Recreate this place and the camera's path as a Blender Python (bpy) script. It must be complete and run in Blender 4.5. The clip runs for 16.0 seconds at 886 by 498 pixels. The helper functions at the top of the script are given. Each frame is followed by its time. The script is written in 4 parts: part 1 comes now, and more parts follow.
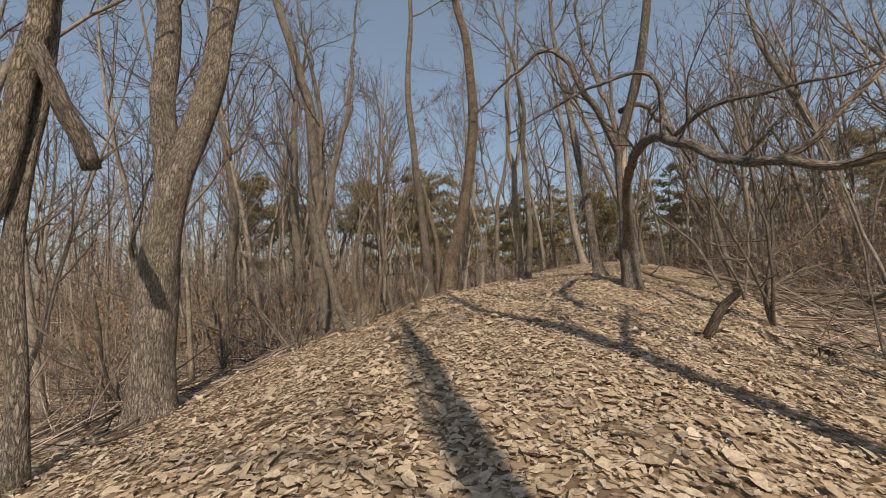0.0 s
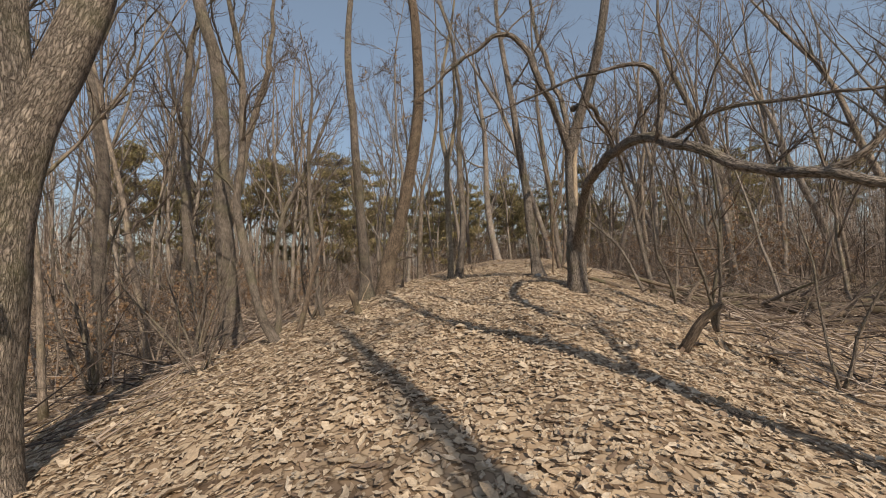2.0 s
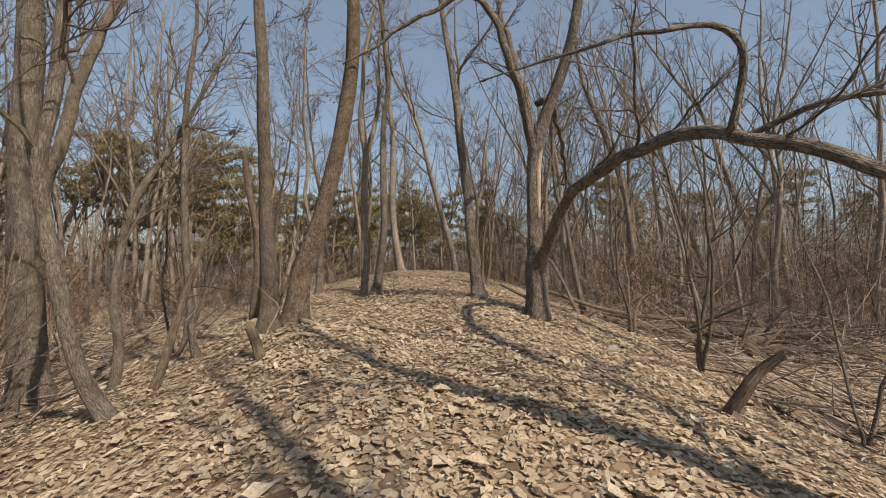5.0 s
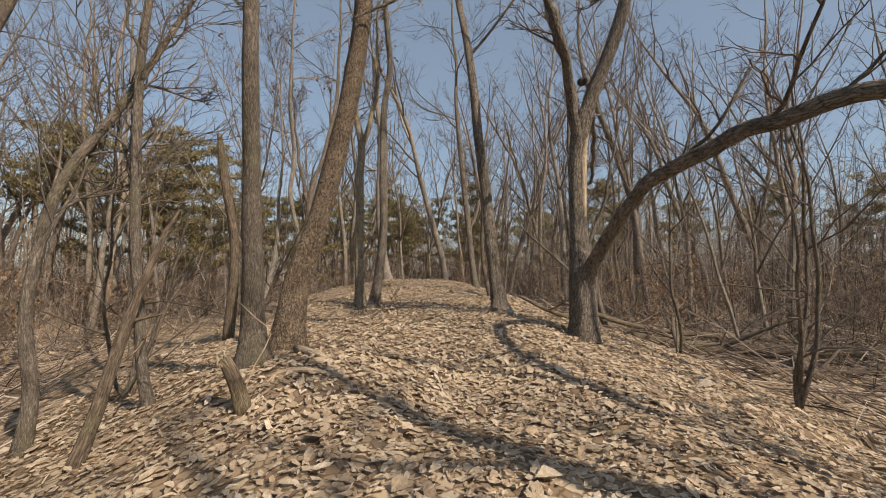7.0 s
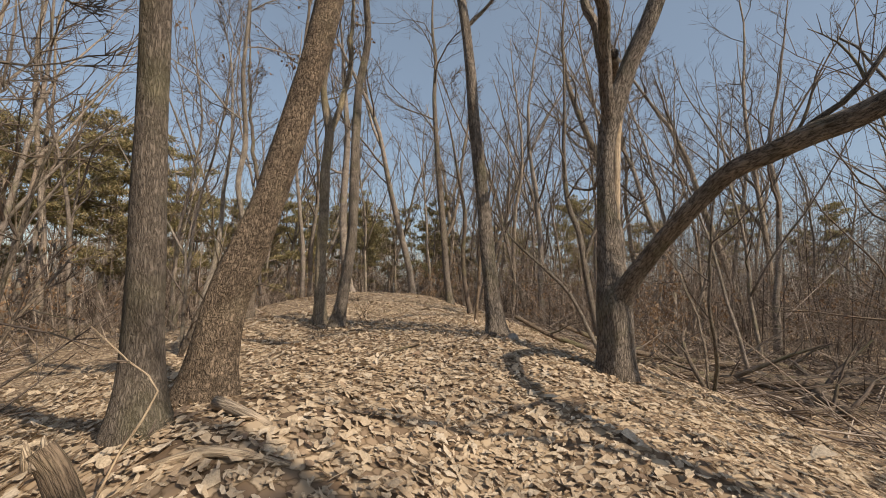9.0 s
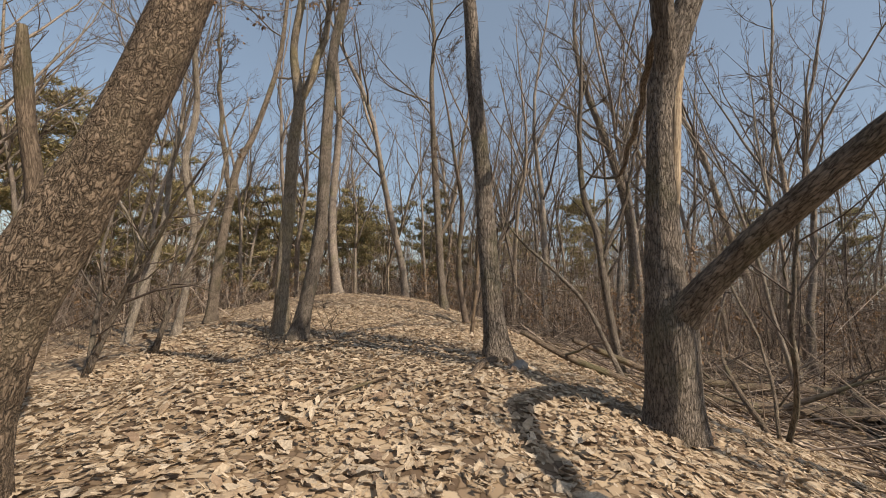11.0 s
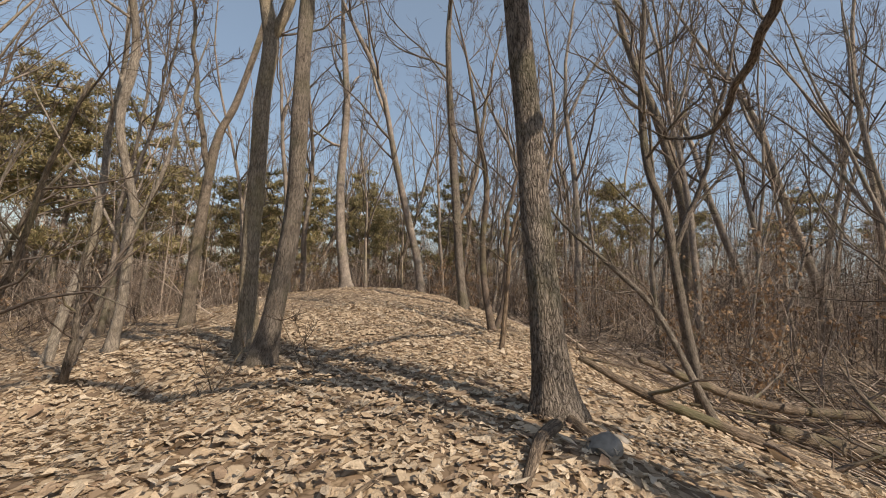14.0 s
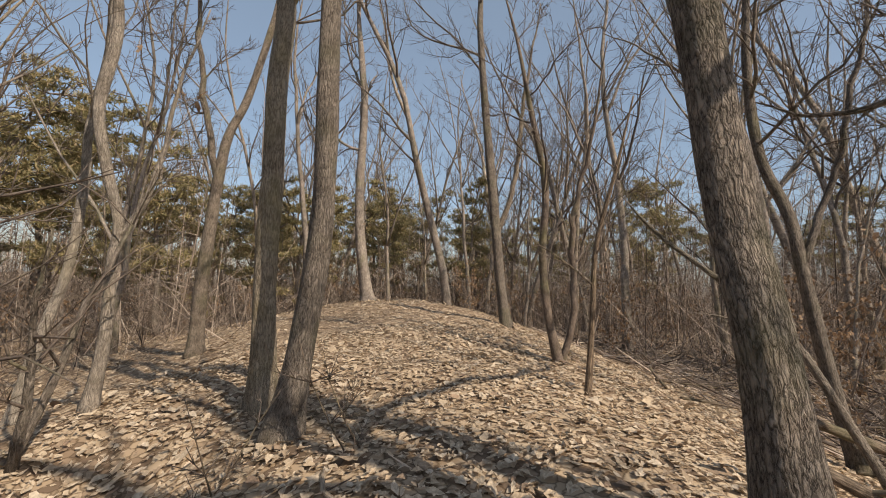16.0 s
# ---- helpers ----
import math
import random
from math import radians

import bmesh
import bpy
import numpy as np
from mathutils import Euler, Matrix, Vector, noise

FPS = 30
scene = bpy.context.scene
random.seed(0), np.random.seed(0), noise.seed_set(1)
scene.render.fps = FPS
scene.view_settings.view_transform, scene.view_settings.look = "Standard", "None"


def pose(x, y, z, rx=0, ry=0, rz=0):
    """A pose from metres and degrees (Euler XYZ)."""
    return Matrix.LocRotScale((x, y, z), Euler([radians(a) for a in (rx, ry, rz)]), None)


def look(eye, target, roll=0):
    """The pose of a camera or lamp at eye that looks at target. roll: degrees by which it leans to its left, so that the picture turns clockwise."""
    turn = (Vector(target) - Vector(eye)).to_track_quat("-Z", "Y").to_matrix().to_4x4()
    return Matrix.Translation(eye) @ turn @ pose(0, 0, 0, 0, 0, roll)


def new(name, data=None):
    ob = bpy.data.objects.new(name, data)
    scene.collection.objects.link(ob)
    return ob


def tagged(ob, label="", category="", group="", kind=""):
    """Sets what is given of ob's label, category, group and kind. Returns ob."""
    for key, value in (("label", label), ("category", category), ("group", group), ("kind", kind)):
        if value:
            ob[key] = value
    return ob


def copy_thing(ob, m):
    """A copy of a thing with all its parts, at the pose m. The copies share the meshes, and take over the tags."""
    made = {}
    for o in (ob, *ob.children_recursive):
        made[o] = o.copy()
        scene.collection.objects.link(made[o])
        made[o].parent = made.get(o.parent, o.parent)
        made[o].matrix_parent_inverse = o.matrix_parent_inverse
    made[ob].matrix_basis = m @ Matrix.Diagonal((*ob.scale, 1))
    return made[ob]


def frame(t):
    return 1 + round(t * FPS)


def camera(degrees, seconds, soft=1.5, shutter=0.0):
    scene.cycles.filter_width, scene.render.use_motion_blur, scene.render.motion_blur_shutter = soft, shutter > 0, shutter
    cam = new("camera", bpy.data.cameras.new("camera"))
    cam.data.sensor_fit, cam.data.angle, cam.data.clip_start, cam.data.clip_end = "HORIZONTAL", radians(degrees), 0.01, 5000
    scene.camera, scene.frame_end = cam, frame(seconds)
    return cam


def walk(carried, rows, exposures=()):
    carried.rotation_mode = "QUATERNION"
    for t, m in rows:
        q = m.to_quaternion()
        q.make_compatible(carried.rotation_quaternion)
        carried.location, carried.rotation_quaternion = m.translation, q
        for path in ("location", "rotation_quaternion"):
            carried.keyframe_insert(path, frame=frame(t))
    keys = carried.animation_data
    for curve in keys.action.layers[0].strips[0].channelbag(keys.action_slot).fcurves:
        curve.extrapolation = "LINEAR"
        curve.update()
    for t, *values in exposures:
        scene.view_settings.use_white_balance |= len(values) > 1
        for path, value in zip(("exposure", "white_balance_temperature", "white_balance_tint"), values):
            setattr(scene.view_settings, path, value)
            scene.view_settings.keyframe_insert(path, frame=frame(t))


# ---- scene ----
cam = camera(93.4, 16.0, soft=1.0)
METRES, EYE, TILT, LEAN, TURN = 14.0, 1.4, 4.0, 2.9, 0.0
ROWS = [
    (0.0, 0.0, 0.0, 0.0, -0.0, 0.0, 0.0),
    (0.5, -0.0212, 0.0196, 0.0014, -2.89, -0.34, -0.34),
    (1.0, -0.0411, 0.0414, 0.0066, -6.54, -0.67, -0.87),
    (1.5, -0.055, 0.0622, 0.0125, -10.19, -0.92, -1.49),
    (2.0, -0.0677, 0.0921, 0.0097, -13.44, -1.11, -2.12),
    (2.5, -0.0831, 0.1235, 0.008, -16.39, -1.29, -2.62),
    (3.0, -0.0855, 0.1549, 0.008, -19.6, -1.31, -3.13),
    (3.5, -0.0895, 0.1859, 0.008, -22.93, -0.83, -3.76),
    (4.0, -0.0935, 0.2166, 0.016, -25.85, -0.1, -4.27),
    (6.5, -0.0912, 0.3913, 0.0057, -31.3, 1.49, -5.27),
    (7.0, -0.0886, 0.4216, 0.0051, -32.37, 2.14, -5.3),
    (7.5, -0.0821, 0.454, 0.0071, -33.6, 2.98, -5.44),
    (8.0, -0.0741, 0.4885, 0.0041, -35.07, 3.83, -5.78),
    (8.5, -0.0608, 0.5227, -0.001, -36.6, 4.38, -6.28),
    (9.0, -0.0448, 0.5499, -0.0019, -37.85, 4.68, -6.9),
    (11.5, 0.0638, 0.6668, 0.0059, -37.85, 4.77, -8.27),
    (12.0, 0.0807, 0.6895, 0.0065, -37.4, 4.5, -8.2),
    (12.5, 0.0978, 0.7143, 0.0083, -36.9, 4.09, -8.17),
    (13.0, 0.1065, 0.7345, 0.0111, -36.42, 3.65, -8.14),
    (13.5, 0.1266, 0.7498, 0.0117, -35.97, 3.24, -8.02),
    (14.0, 0.1373, 0.7716, 0.0153, -35.58, 3.04, -8.07),
    (14.5, 0.1473, 0.8019, 0.0265, -35.07, 2.93, -7.95),
    (15.0, 0.1502, 0.8264, 0.0272, -34.46, 2.99, -7.64),
    (15.5, 0.1553, 0.8591, 0.0283, -33.92, 3.16, -7.27),
    (16.0, 0.1577, 0.8864, 0.0269, -33.7, 3.43, -6.99),
]
walk(cam, [(t, pose(0, 0, EYE, TILT, LEAN, TURN) @ pose(METRES * x, METRES * y, METRES * z, 90 + pitch, roll, yaw)) for t, x, y, z, yaw, pitch, roll in ROWS],
     exposures=[(0.0, -0.1, 7080, 11), (3.5, 0.01, 7020, 11), (9.0, 0.08, 7240, 11), (12.5, 0.14, 7180, 11), (16.0, 0.19, 7080, 11)])

# ---- world and sun ----
SUN_AZ, SUN_EL = radians(166.0), radians(41.0)
world = bpy.data.worlds.new("world")
scene.world = world
world.use_nodes = True
wn = world.node_tree.nodes
sky = wn.new("ShaderNodeTexSky")
sky.sky_type = "NISHITA"
sky.sun_disc = False
sky.sun_elevation, sky.sun_rotation = SUN_EL, SUN_AZ
sky.air_density, sky.dust_density, sky.ozone_density = 1.0, 1.2, 2.0
wn["Background"].inputs["Strength"].default_value = 0.125
haze = wn.new("ShaderNodeMix")
haze.data_type = "RGBA"
haze.inputs[0].default_value = 0.34
haze.inputs[7].default_value = (3.0, 3.9, 4.9, 1)  # thin high cloud over the whole sky
world.node_tree.links.new(sky.outputs[0], haze.inputs[6])
world.node_tree.links.new(haze.outputs[2], wn["Background"].inputs["Color"])
sun = new("sun", bpy.data.lights.new("sun", "SUN"))
sun.data.energy, sun.data.angle, sun.data.color = 4.8, radians(0.55), (1.0, 0.9, 0.77)
sun_from = Vector((math.sin(SUN_AZ) * math.cos(SUN_EL), math.cos(SUN_AZ) * math.cos(SUN_EL), math.sin(SUN_EL)))
sun.matrix_world = look(sun_from * 60, (0, 0, 0))


# ---- materials ----
def material(name, rough=0.8):
    m = bpy.data.materials.new(name)
    m.use_nodes = True
    nt = m.node_tree
    bsdf = nt.nodes["Principled BSDF"]
    bsdf.inputs["Roughness"].default_value = rough
    bsdf.inputs["Specular IOR Level"].default_value = 0.25
    return m, nt, bsdf


def node(nt, kind, **values):
    n = nt.nodes.new(kind)
    for key, value in values.items():
        n.inputs[key].default_value = value
    return n


def ramp(nt, source, stops):
    n = nt.nodes.new("ShaderNodeValToRGB")
    nt.links.new(source, n.inputs[0])
    el = n.color_ramp.elements
    while len(el) < len(stops):
        el.new(0.5)
    for e, (pos, col) in zip(el, stops):
        e.position, e.color = pos, (*col, 1)
    return n.outputs[0]


def mixed(nt, fac, a, b, blend="MIX"):
    n = nt.nodes.new("ShaderNodeMix")
    n.data_type, n.blend_type = "RGBA", blend
    for value, k in ((fac, 0), (a, 6), (b, 7)):
        if isinstance(value, float):
            n.inputs[k].default_value = value
        elif isinstance(value, tuple):
            n.inputs[k].default_value = (*value, 1)
        else:
            nt.links.new(value, n.inputs[k])
    return n.outputs[2]


def bark(name, ridge, furrow, across=26.0, along=8.0, depth=0.02, moss=(0.14, 0.14, 0.07), moss_at=0.62, crack=0.16, seam=0.8):
    """Bark broken into plates by dark furrows, in the limb's own round-and-along coordinates."""
    m, nt, bsdf = material(name, 0.9)
    at = nt.nodes.new("ShaderNodeAttribute")
    at.attribute_name = "round"
    scale = nt.nodes.new("ShaderNodeVectorMath")
    scale.operation = "MULTIPLY"
    scale.inputs[1].default_value = (across, across, along)
    nt.links.new(at.outputs["Vector"], scale.inputs[0])
    warp = node(nt, "ShaderNodeTexNoise", Scale=0.8, Detail=4.0, Roughness=0.6)
    nt.links.new(scale.outputs[0], warp.inputs["Vector"])
    add = nt.nodes.new("ShaderNodeVectorMath")
    add.operation = "MULTIPLY_ADD"
    add.inputs[1].default_value = (2.7, 2.7, 2.7)
    nt.links.new(warp.outputs["Color"], add.inputs[0])
    nt.links.new(scale.outputs[0], add.inputs[2])
    plates = nt.nodes.new("ShaderNodeTexVoronoi")
    plates.feature = "DISTANCE_TO_EDGE"
    plates.inputs["Scale"].default_value = 0.8
    nt.links.new(add.outputs[0], plates.inputs["Vector"])
    seams = node(nt, "ShaderNodeTexNoise", Scale=0.75, Detail=2.5, Roughness=0.55, Distortion=0.7)
    nt.links.new(scale.outputs[0], seams.inputs["Vector"])
    grain = node(nt, "ShaderNodeTexNoise", Scale=3.2, Detail=7.0, Roughness=0.72)
    nt.links.new(add.outputs[0], grain.inputs["Vector"])
    big = node(nt, "ShaderNodeTexNoise", Scale=1.6, Detail=4.0)
    nt.links.new(at.outputs["Vector"], big.inputs["Vector"])
    deep = ramp(nt, plates.outputs["Distance"], [(0.0, (0, 0, 0)), (crack, (0.75, 0.75, 0.75)), (0.5, (1, 1, 1))])
    fine = ramp(nt, seams.outputs["Fac"], [(0.34, (1, 1, 1)), (0.43, (0.8, 0.8, 0.8)), (0.5, (0.0, 0.0, 0.0)), (0.57, (0.8, 0.8, 0.8)), (0.66, (1, 1, 1))])
    rough_h = mixed(nt, 0.24, mixed(nt, seam, mixed(nt, 0.4 * seam, deep, (0.8, 0.8, 0.8)), fine, "MULTIPLY"), grain.outputs["Fac"])
    half = tuple(0.4 * a + 0.6 * b for a, b in zip(furrow, ridge))
    base = ramp(nt, rough_h, [(0.18, furrow), (0.42, half), (0.75, ridge)])
    pale = tuple(min(1.0, c * 1.35) for c in ridge)
    base = mixed(nt, ramp(nt, grain.outputs["Fac"], [(0.5, (0, 0, 0)), (0.72, (0.75, 0.75, 0.75))]), base, pale)
    base = mixed(nt, ramp(nt, big.outputs["Fac"], [(moss_at - 0.12, (0, 0, 0)), (moss_at + 0.1, (0.55, 0.55, 0.55))]), base, moss)
    patch = node(nt, "ShaderNodeTexNoise", Scale=5.0, Detail=5.0, Roughness=0.65)
    nt.links.new(at.outputs["Vector"], patch.inputs["Vector"])
    base = mixed(nt, 1.0, base, ramp(nt, patch.outputs["Fac"], [(0.33, (0.72, 0.7, 0.68)), (0.5, (1, 1, 1)), (0.68, (1.28, 1.27, 1.25))]), "MULTIPLY")
    info = nt.nodes.new("ShaderNodeObjectInfo")
    tint = ramp(nt, info.outputs["Random"], [(0.0, (0.86, 0.85, 0.85)), (0.5, (1, 1, 1)), (1.0, (1.12, 1.07, 1.0))])
    base = mixed(nt, 1.0, base, tint, "MULTIPLY")
    nt.links.new(base, bsdf.inputs["Base Color"])
    bump = node(nt, "ShaderNodeBump", Strength=1.0, Distance=depth)
    nt.links.new(rough_h, bump.inputs["Height"])
    nt.links.new(bump.outputs[0], bsdf.inputs["Normal"])
    return m


def speckled(name, stops, scale=3.0, rough=0.85, through_light=0.0, island=True, crumple=0.0):
    """Dead leaves, twigs or needles: each loose piece takes its own shade."""
    m, nt, bsdf = material(name, rough)
    geo = nt.nodes.new("ShaderNodeNewGeometry")
    tex = nt.nodes.new("ShaderNodeTexCoord")
    grain = node(nt, "ShaderNodeTexNoise", Scale=scale, Detail=4.0, Roughness=0.65)
    nt.links.new(tex.outputs["Object"], grain.inputs["Vector"])
    if island:
        col = ramp(nt, geo.outputs["Random Per Island"], stops)
    else:
        info = nt.nodes.new("ShaderNodeObjectInfo")
        col = ramp(nt, info.outputs["Random"], stops)
    col = mixed(nt, 1.0, col, ramp(nt, grain.outputs["Fac"], [(0.3, (0.7, 0.68, 0.66)), (0.7, (1.12, 1.1, 1.08))]), "MULTIPLY")
    nt.links.new(col, bsdf.inputs["Base Color"])
    if crumple:
        fine = node(nt, "ShaderNodeTexNoise", Scale=scale * 1.6, Detail=3.0)
        nt.links.new(tex.outputs["Object"], fine.inputs["Vector"])
        bump = node(nt, "ShaderNodeBump", Strength=0.7, Distance=crumple)
        nt.links.new(fine.outputs["Fac"], bump.inputs["Height"])
        nt.links.new(bump.outputs[0], bsdf.inputs["Normal"])
    if through_light:
        clear = nt.nodes.new("ShaderNodeBsdfTranslucent")
        nt.links.new(col, clear.inputs["Color"])
        mix = nt.nodes.new("ShaderNodeMixShader")
        mix.inputs[0].default_value = through_light
        out = nt.nodes["Material Output"]
        nt.links.new(bsdf.outputs[0], mix.inputs[1])
        nt.links.new(clear.outputs[0], mix.inputs[2])
        nt.links.new(mix.outputs[0], out.inputs["Surface"])
    return m


LEAF_STOPS = [(0.0, (0.28, 0.20, 0.145)), (0.12, (0.41, 0.315, 0.225)), (0.4, (0.53, 0.425, 0.31)), (0.8, (0.59, 0.49, 0.37)), (1.0, (0.65, 0.56, 0.45))]
M_OAK = bark("oak_bark", (0.36, 0.308, 0.26), (0.04, 0.032, 0.026), 38, 9.5, 0.045, crack=0.2, seam=0.5)
M_SCALY = bark("scaly_oak_bark", (0.25, 0.195, 0.15), (0.035, 0.027, 0.02), 32, 17, 0.045, (0.2, 0.17, 0.12), 0.66)
M_SMOOTH = bark("grey_brown_bark", (0.25, 0.212, 0.178), (0.07, 0.058, 0.048), 50, 11, 0.02, crack=0.12)
M_PALE = bark("pale_grey_bark", (0.37, 0.325, 0.275), (0.13, 0.11, 0.09), 50, 10, 0.016, (0.3, 0.26, 0.18), 0.62, crack=0.1)
M_GREEN = bark("mossy_bark", (0.33, 0.285, 0.23), (0.10, 0.084, 0.065), 46, 9, 0.018, (0.25, 0.215, 0.11), 0.58)
M_TWIG = bark("twig_bark", (0.16, 0.13, 0.112), (0.08, 0.064, 0.055), 40, 14, 0.004)
M_FARTREE = bark("woodland_bark", (0.335, 0.285, 0.245), (0.13, 0.11, 0.093), 30, 7, 0.01)
M_WOOD = bark("bare_broken_wood", (0.46, 0.385, 0.30), (0.2, 0.155, 0.115), 40, 2.0, 0.012, (0.4, 0.3, 0.2), 0.6, crack=0.08)
M_DEAD = bark("weathered_dead_wood", (0.22, 0.17, 0.128), (0.06, 0.045, 0.034), 40, 5, 0.015)
M_LEAF = speckled("dry_oak_leaf", LEAF_STOPS, 30.0, 0.75, 0.15, crumple=0.02)
M_LEAF_ONE = speckled("dry_oak_leaf_single", LEAF_STOPS, 30.0, 0.75, 0.15, island=False, crumple=0.02)
M_HUNG = speckled("withered_leaf_on_twig", [(0.0, (0.20, 0.12, 0.07)), (0.6, (0.36, 0.24, 0.15)), (1.0, (0.5, 0.37, 0.25))], 12.0, 0.8, 0.3)
M_PINE = speckled("pine_needles", [(0.0, (0.18, 0.165, 0.09)), (0.45, (0.33, 0.30, 0.155)), (0.8, (0.46, 0.39, 0.215)), (1.0, (0.58, 0.46, 0.29))], 2.0, 0.8, 0.4)
M_BRUSH = speckled("brush_twigs", [(0.0, (0.055, 0.042, 0.036)), (0.4, (0.17, 0.135, 0.112)), (0.75, (0.34, 0.28, 0.235)), (1.0, (0.58, 0.50, 0.43))], 1.5, 0.9)


def litter():
    """The forest floor below the loose leaves: flat leaf scraps in cells, soil between them."""
    m, nt, bsdf = material("leaf_litter", 0.9)
    tex = nt.nodes.new("ShaderNodeTexCoord")
    warp = node(nt, "ShaderNodeTexNoise", Scale=9.0, Detail=3.0)
    nt.links.new(tex.outputs["Object"], warp.inputs["Vector"])
    add = nt.nodes.new("ShaderNodeVectorMath")
    add.operation = "MULTIPLY_ADD"
    add.inputs[1].default_value = (0.1, 0.1, 0.1)
    nt.links.new(warp.outputs["Color"], add.inputs[0])
    nt.links.new(tex.outputs["Object"], add.inputs[2])
    cell = node(nt, "ShaderNodeTexVoronoi", Scale=9.0)
    nt.links.new(add.outputs[0], cell.inputs["Vector"])
    edge = nt.nodes.new("ShaderNodeTexVoronoi")
    edge.feature = "DISTANCE_TO_EDGE"
    edge.inputs["Scale"].default_value = 9.0
    nt.links.new(add.outputs[0], edge.inputs["Vector"])
    sep = nt.nodes.new("ShaderNodeSeparateColor")
    nt.links.new(cell.outputs["Color"], sep.inputs[0])
    col = ramp(nt, sep.outputs[0], [(0.0, (0.15, 0.108, 0.078)), (0.35, (0.30, 0.225, 0.16)), (0.7, (0.43, 0.34, 0.245)), (1.0, (0.54, 0.445, 0.335))])
    col = mixed(nt, ramp(nt, edge.outputs["Distance"], [(0.0, (0.8, 0.8, 0.8)), (0.12, (0, 0, 0))]), col, (0.09, 0.06, 0.035))
    patch = node(nt, "ShaderNodeTexNoise", Scale=0.35, Detail=5.0, Roughness=0.6)
    nt.links.new(tex.outputs["Object"], patch.inputs["Vector"])
    col = mixed(nt, 1.0, col, ramp(nt, patch.outputs["Fac"], [(0.3, (0.72, 0.68, 0.64)), (0.7, (1.08, 1.05, 1.0))]), "MULTIPLY")
    nt.links.new(col, bsdf.inputs["Base Color"])
    bump = node(nt, "ShaderNodeBump", Strength=0.8, Distance=0.03)
    nt.links.new(sep.outputs[1], bump.inputs["Height"])
    nt.links.new(bump.outputs[0], bsdf.inputs["Normal"])
    return m


M_LITTER = litter()
M_STONE = speckled("grey_stone", [(0.0, (0.24, 0.22, 0.20)), (1.0, (0.3, 0.28, 0.25))], 14.0, 0.9)

# ---- the ground: one sheet with a ridge that the path climbs ----
CREST = [(-3.5, -30, -2.0), (-1.2, -8, -0.6), (0, 0, 0), (0.7, 4, 0.28), (1.9, 8.8, 0.70), (3.8, 12.5, 1.2), (5.4, 15.5, 1.25), (7.2, 19, 1.5), (9.6, 24.5, 1.85), (14, 34, 1.7), (30, 70, -1.0)]
BUMPS = [(-0.2, 11.2, 0.3, 1.4), (1.7, 9.7, -0.2, 1.0), (1.8, 16.3, -0.3, 1.2), (1.5, 18.7, 0.25, 1.6)]


def heights(x, y):
    """Height of the ground at arrays of x and y."""
    x, y = np.asarray(x, float), np.asarray(y, float)
    best, z, side = np.full(x.shape, 1e9), np.zeros(x.shape), np.zeros(x.shape)
    for (ax, ay, az), (bx, by, bz) in zip(CREST, CREST[1:]):
        ux, uy = bx - ax, by - ay
        s = np.clip(((x - ax) * ux + (y - ay) * uy) / (ux * ux + uy * uy), 0, 1)
        px, py = ax + s * ux, ay + s * uy
        d = np.hypot(x - px, y - py)
        near = d < best
        best = np.where(near, d, best)
        side = np.where(near, (x - px) * uy - (y - py) * ux, side)
        z = np.where(near, az + s * (bz - az), z)
    z = z - np.where(side > 0, 1.4 * (1 - np.exp(-(best / 4.6) ** 2.4)), 2.3 * (1 - np.exp(-(best / 8.2) ** 2.3)))
    for bx, by, h, r in BUMPS:
        z = z + h * np.exp(-((x - bx) ** 2 + (y - by) ** 2) / r ** 2)
    z = z + 0.035 * np.sin(1.7 * x + 0.6 * y) * np.sin(1.3 * y - 0.4 * x) + 0.02 * np.sin(3.9 * x - 1.1 * y + 1) * np.sin(3.1 * y + 0.7 * x)
    return z


def height(x, y):
    return float(heights(x, y))


def crest_distance(x, y):
    best = 1e9
    for (ax, ay, az), (bx, by, bz) in zip(CREST, CREST[1:]):
        ux, uy = bx - ax, by - ay
        s = min(1, max(0, ((x - ax) * ux + (y - ay) * uy) / (ux * ux + uy * uy)))
        best = min(best, math.hypot(x - ax - s * ux, y - ay - s * uy))
    return best


def mesh_from(name, verts, faces, mat, smooth=True, attr=None):
    me = bpy.data.meshes.new(name)
    me.from_pydata(verts, [], faces)
    if attr is not None:
        a = me.attributes.new("round", "FLOAT_VECTOR", "POINT")
        a.data.foreach_set("vector", np.asarray(attr, np.float32).ravel())
    me.polygons.foreach_set("use_smooth", [smooth] * len(me.polygons))
    me.materials.append(mat)
    me.update()
    return me


def spread(lo, hi, step, far, growth=1.28):
    mid = list(np.arange(lo, hi + step / 2, step))
    out, s = [mid[-1]], step
    while out[-1] < far:
        s *= growth
        out.append(out[-1] + s)
    back, s = [mid[0]], step
    while back[-1] > -far:
        s *= growth
        back.append(back[-1] - s)
    return np.array(back[:0:-1] + mid + out[1:])


gx, gy = spread(-9, 17, 0.22, 900), spread(-5, 30, 0.22, 900)
GX, GY = np.meshgrid(gx, gy)
GZ = heights(GX, GY)
jitter = np.random.default_rng(3).normal(0, 0.012, GZ.shape)
GZ = GZ + jitter
nx, ny = len(gx), len(gy)
idx = np.arange(nx * ny).reshape(ny, nx)
gf = np.stack([idx[:-1, :-1], idx[:-1, 1:], idx[1:, 1:], idx[1:, :-1]], -1).reshape(-1, 4)
ground = new("ground", mesh_from("ground", np.stack([GX, GY, GZ], -1).reshape(-1, 3).tolist(), gf.tolist(), M_LITTER))
tagged(ground, "low woodland ridge covered with dry tan leaf litter", "ground", kind="structure")


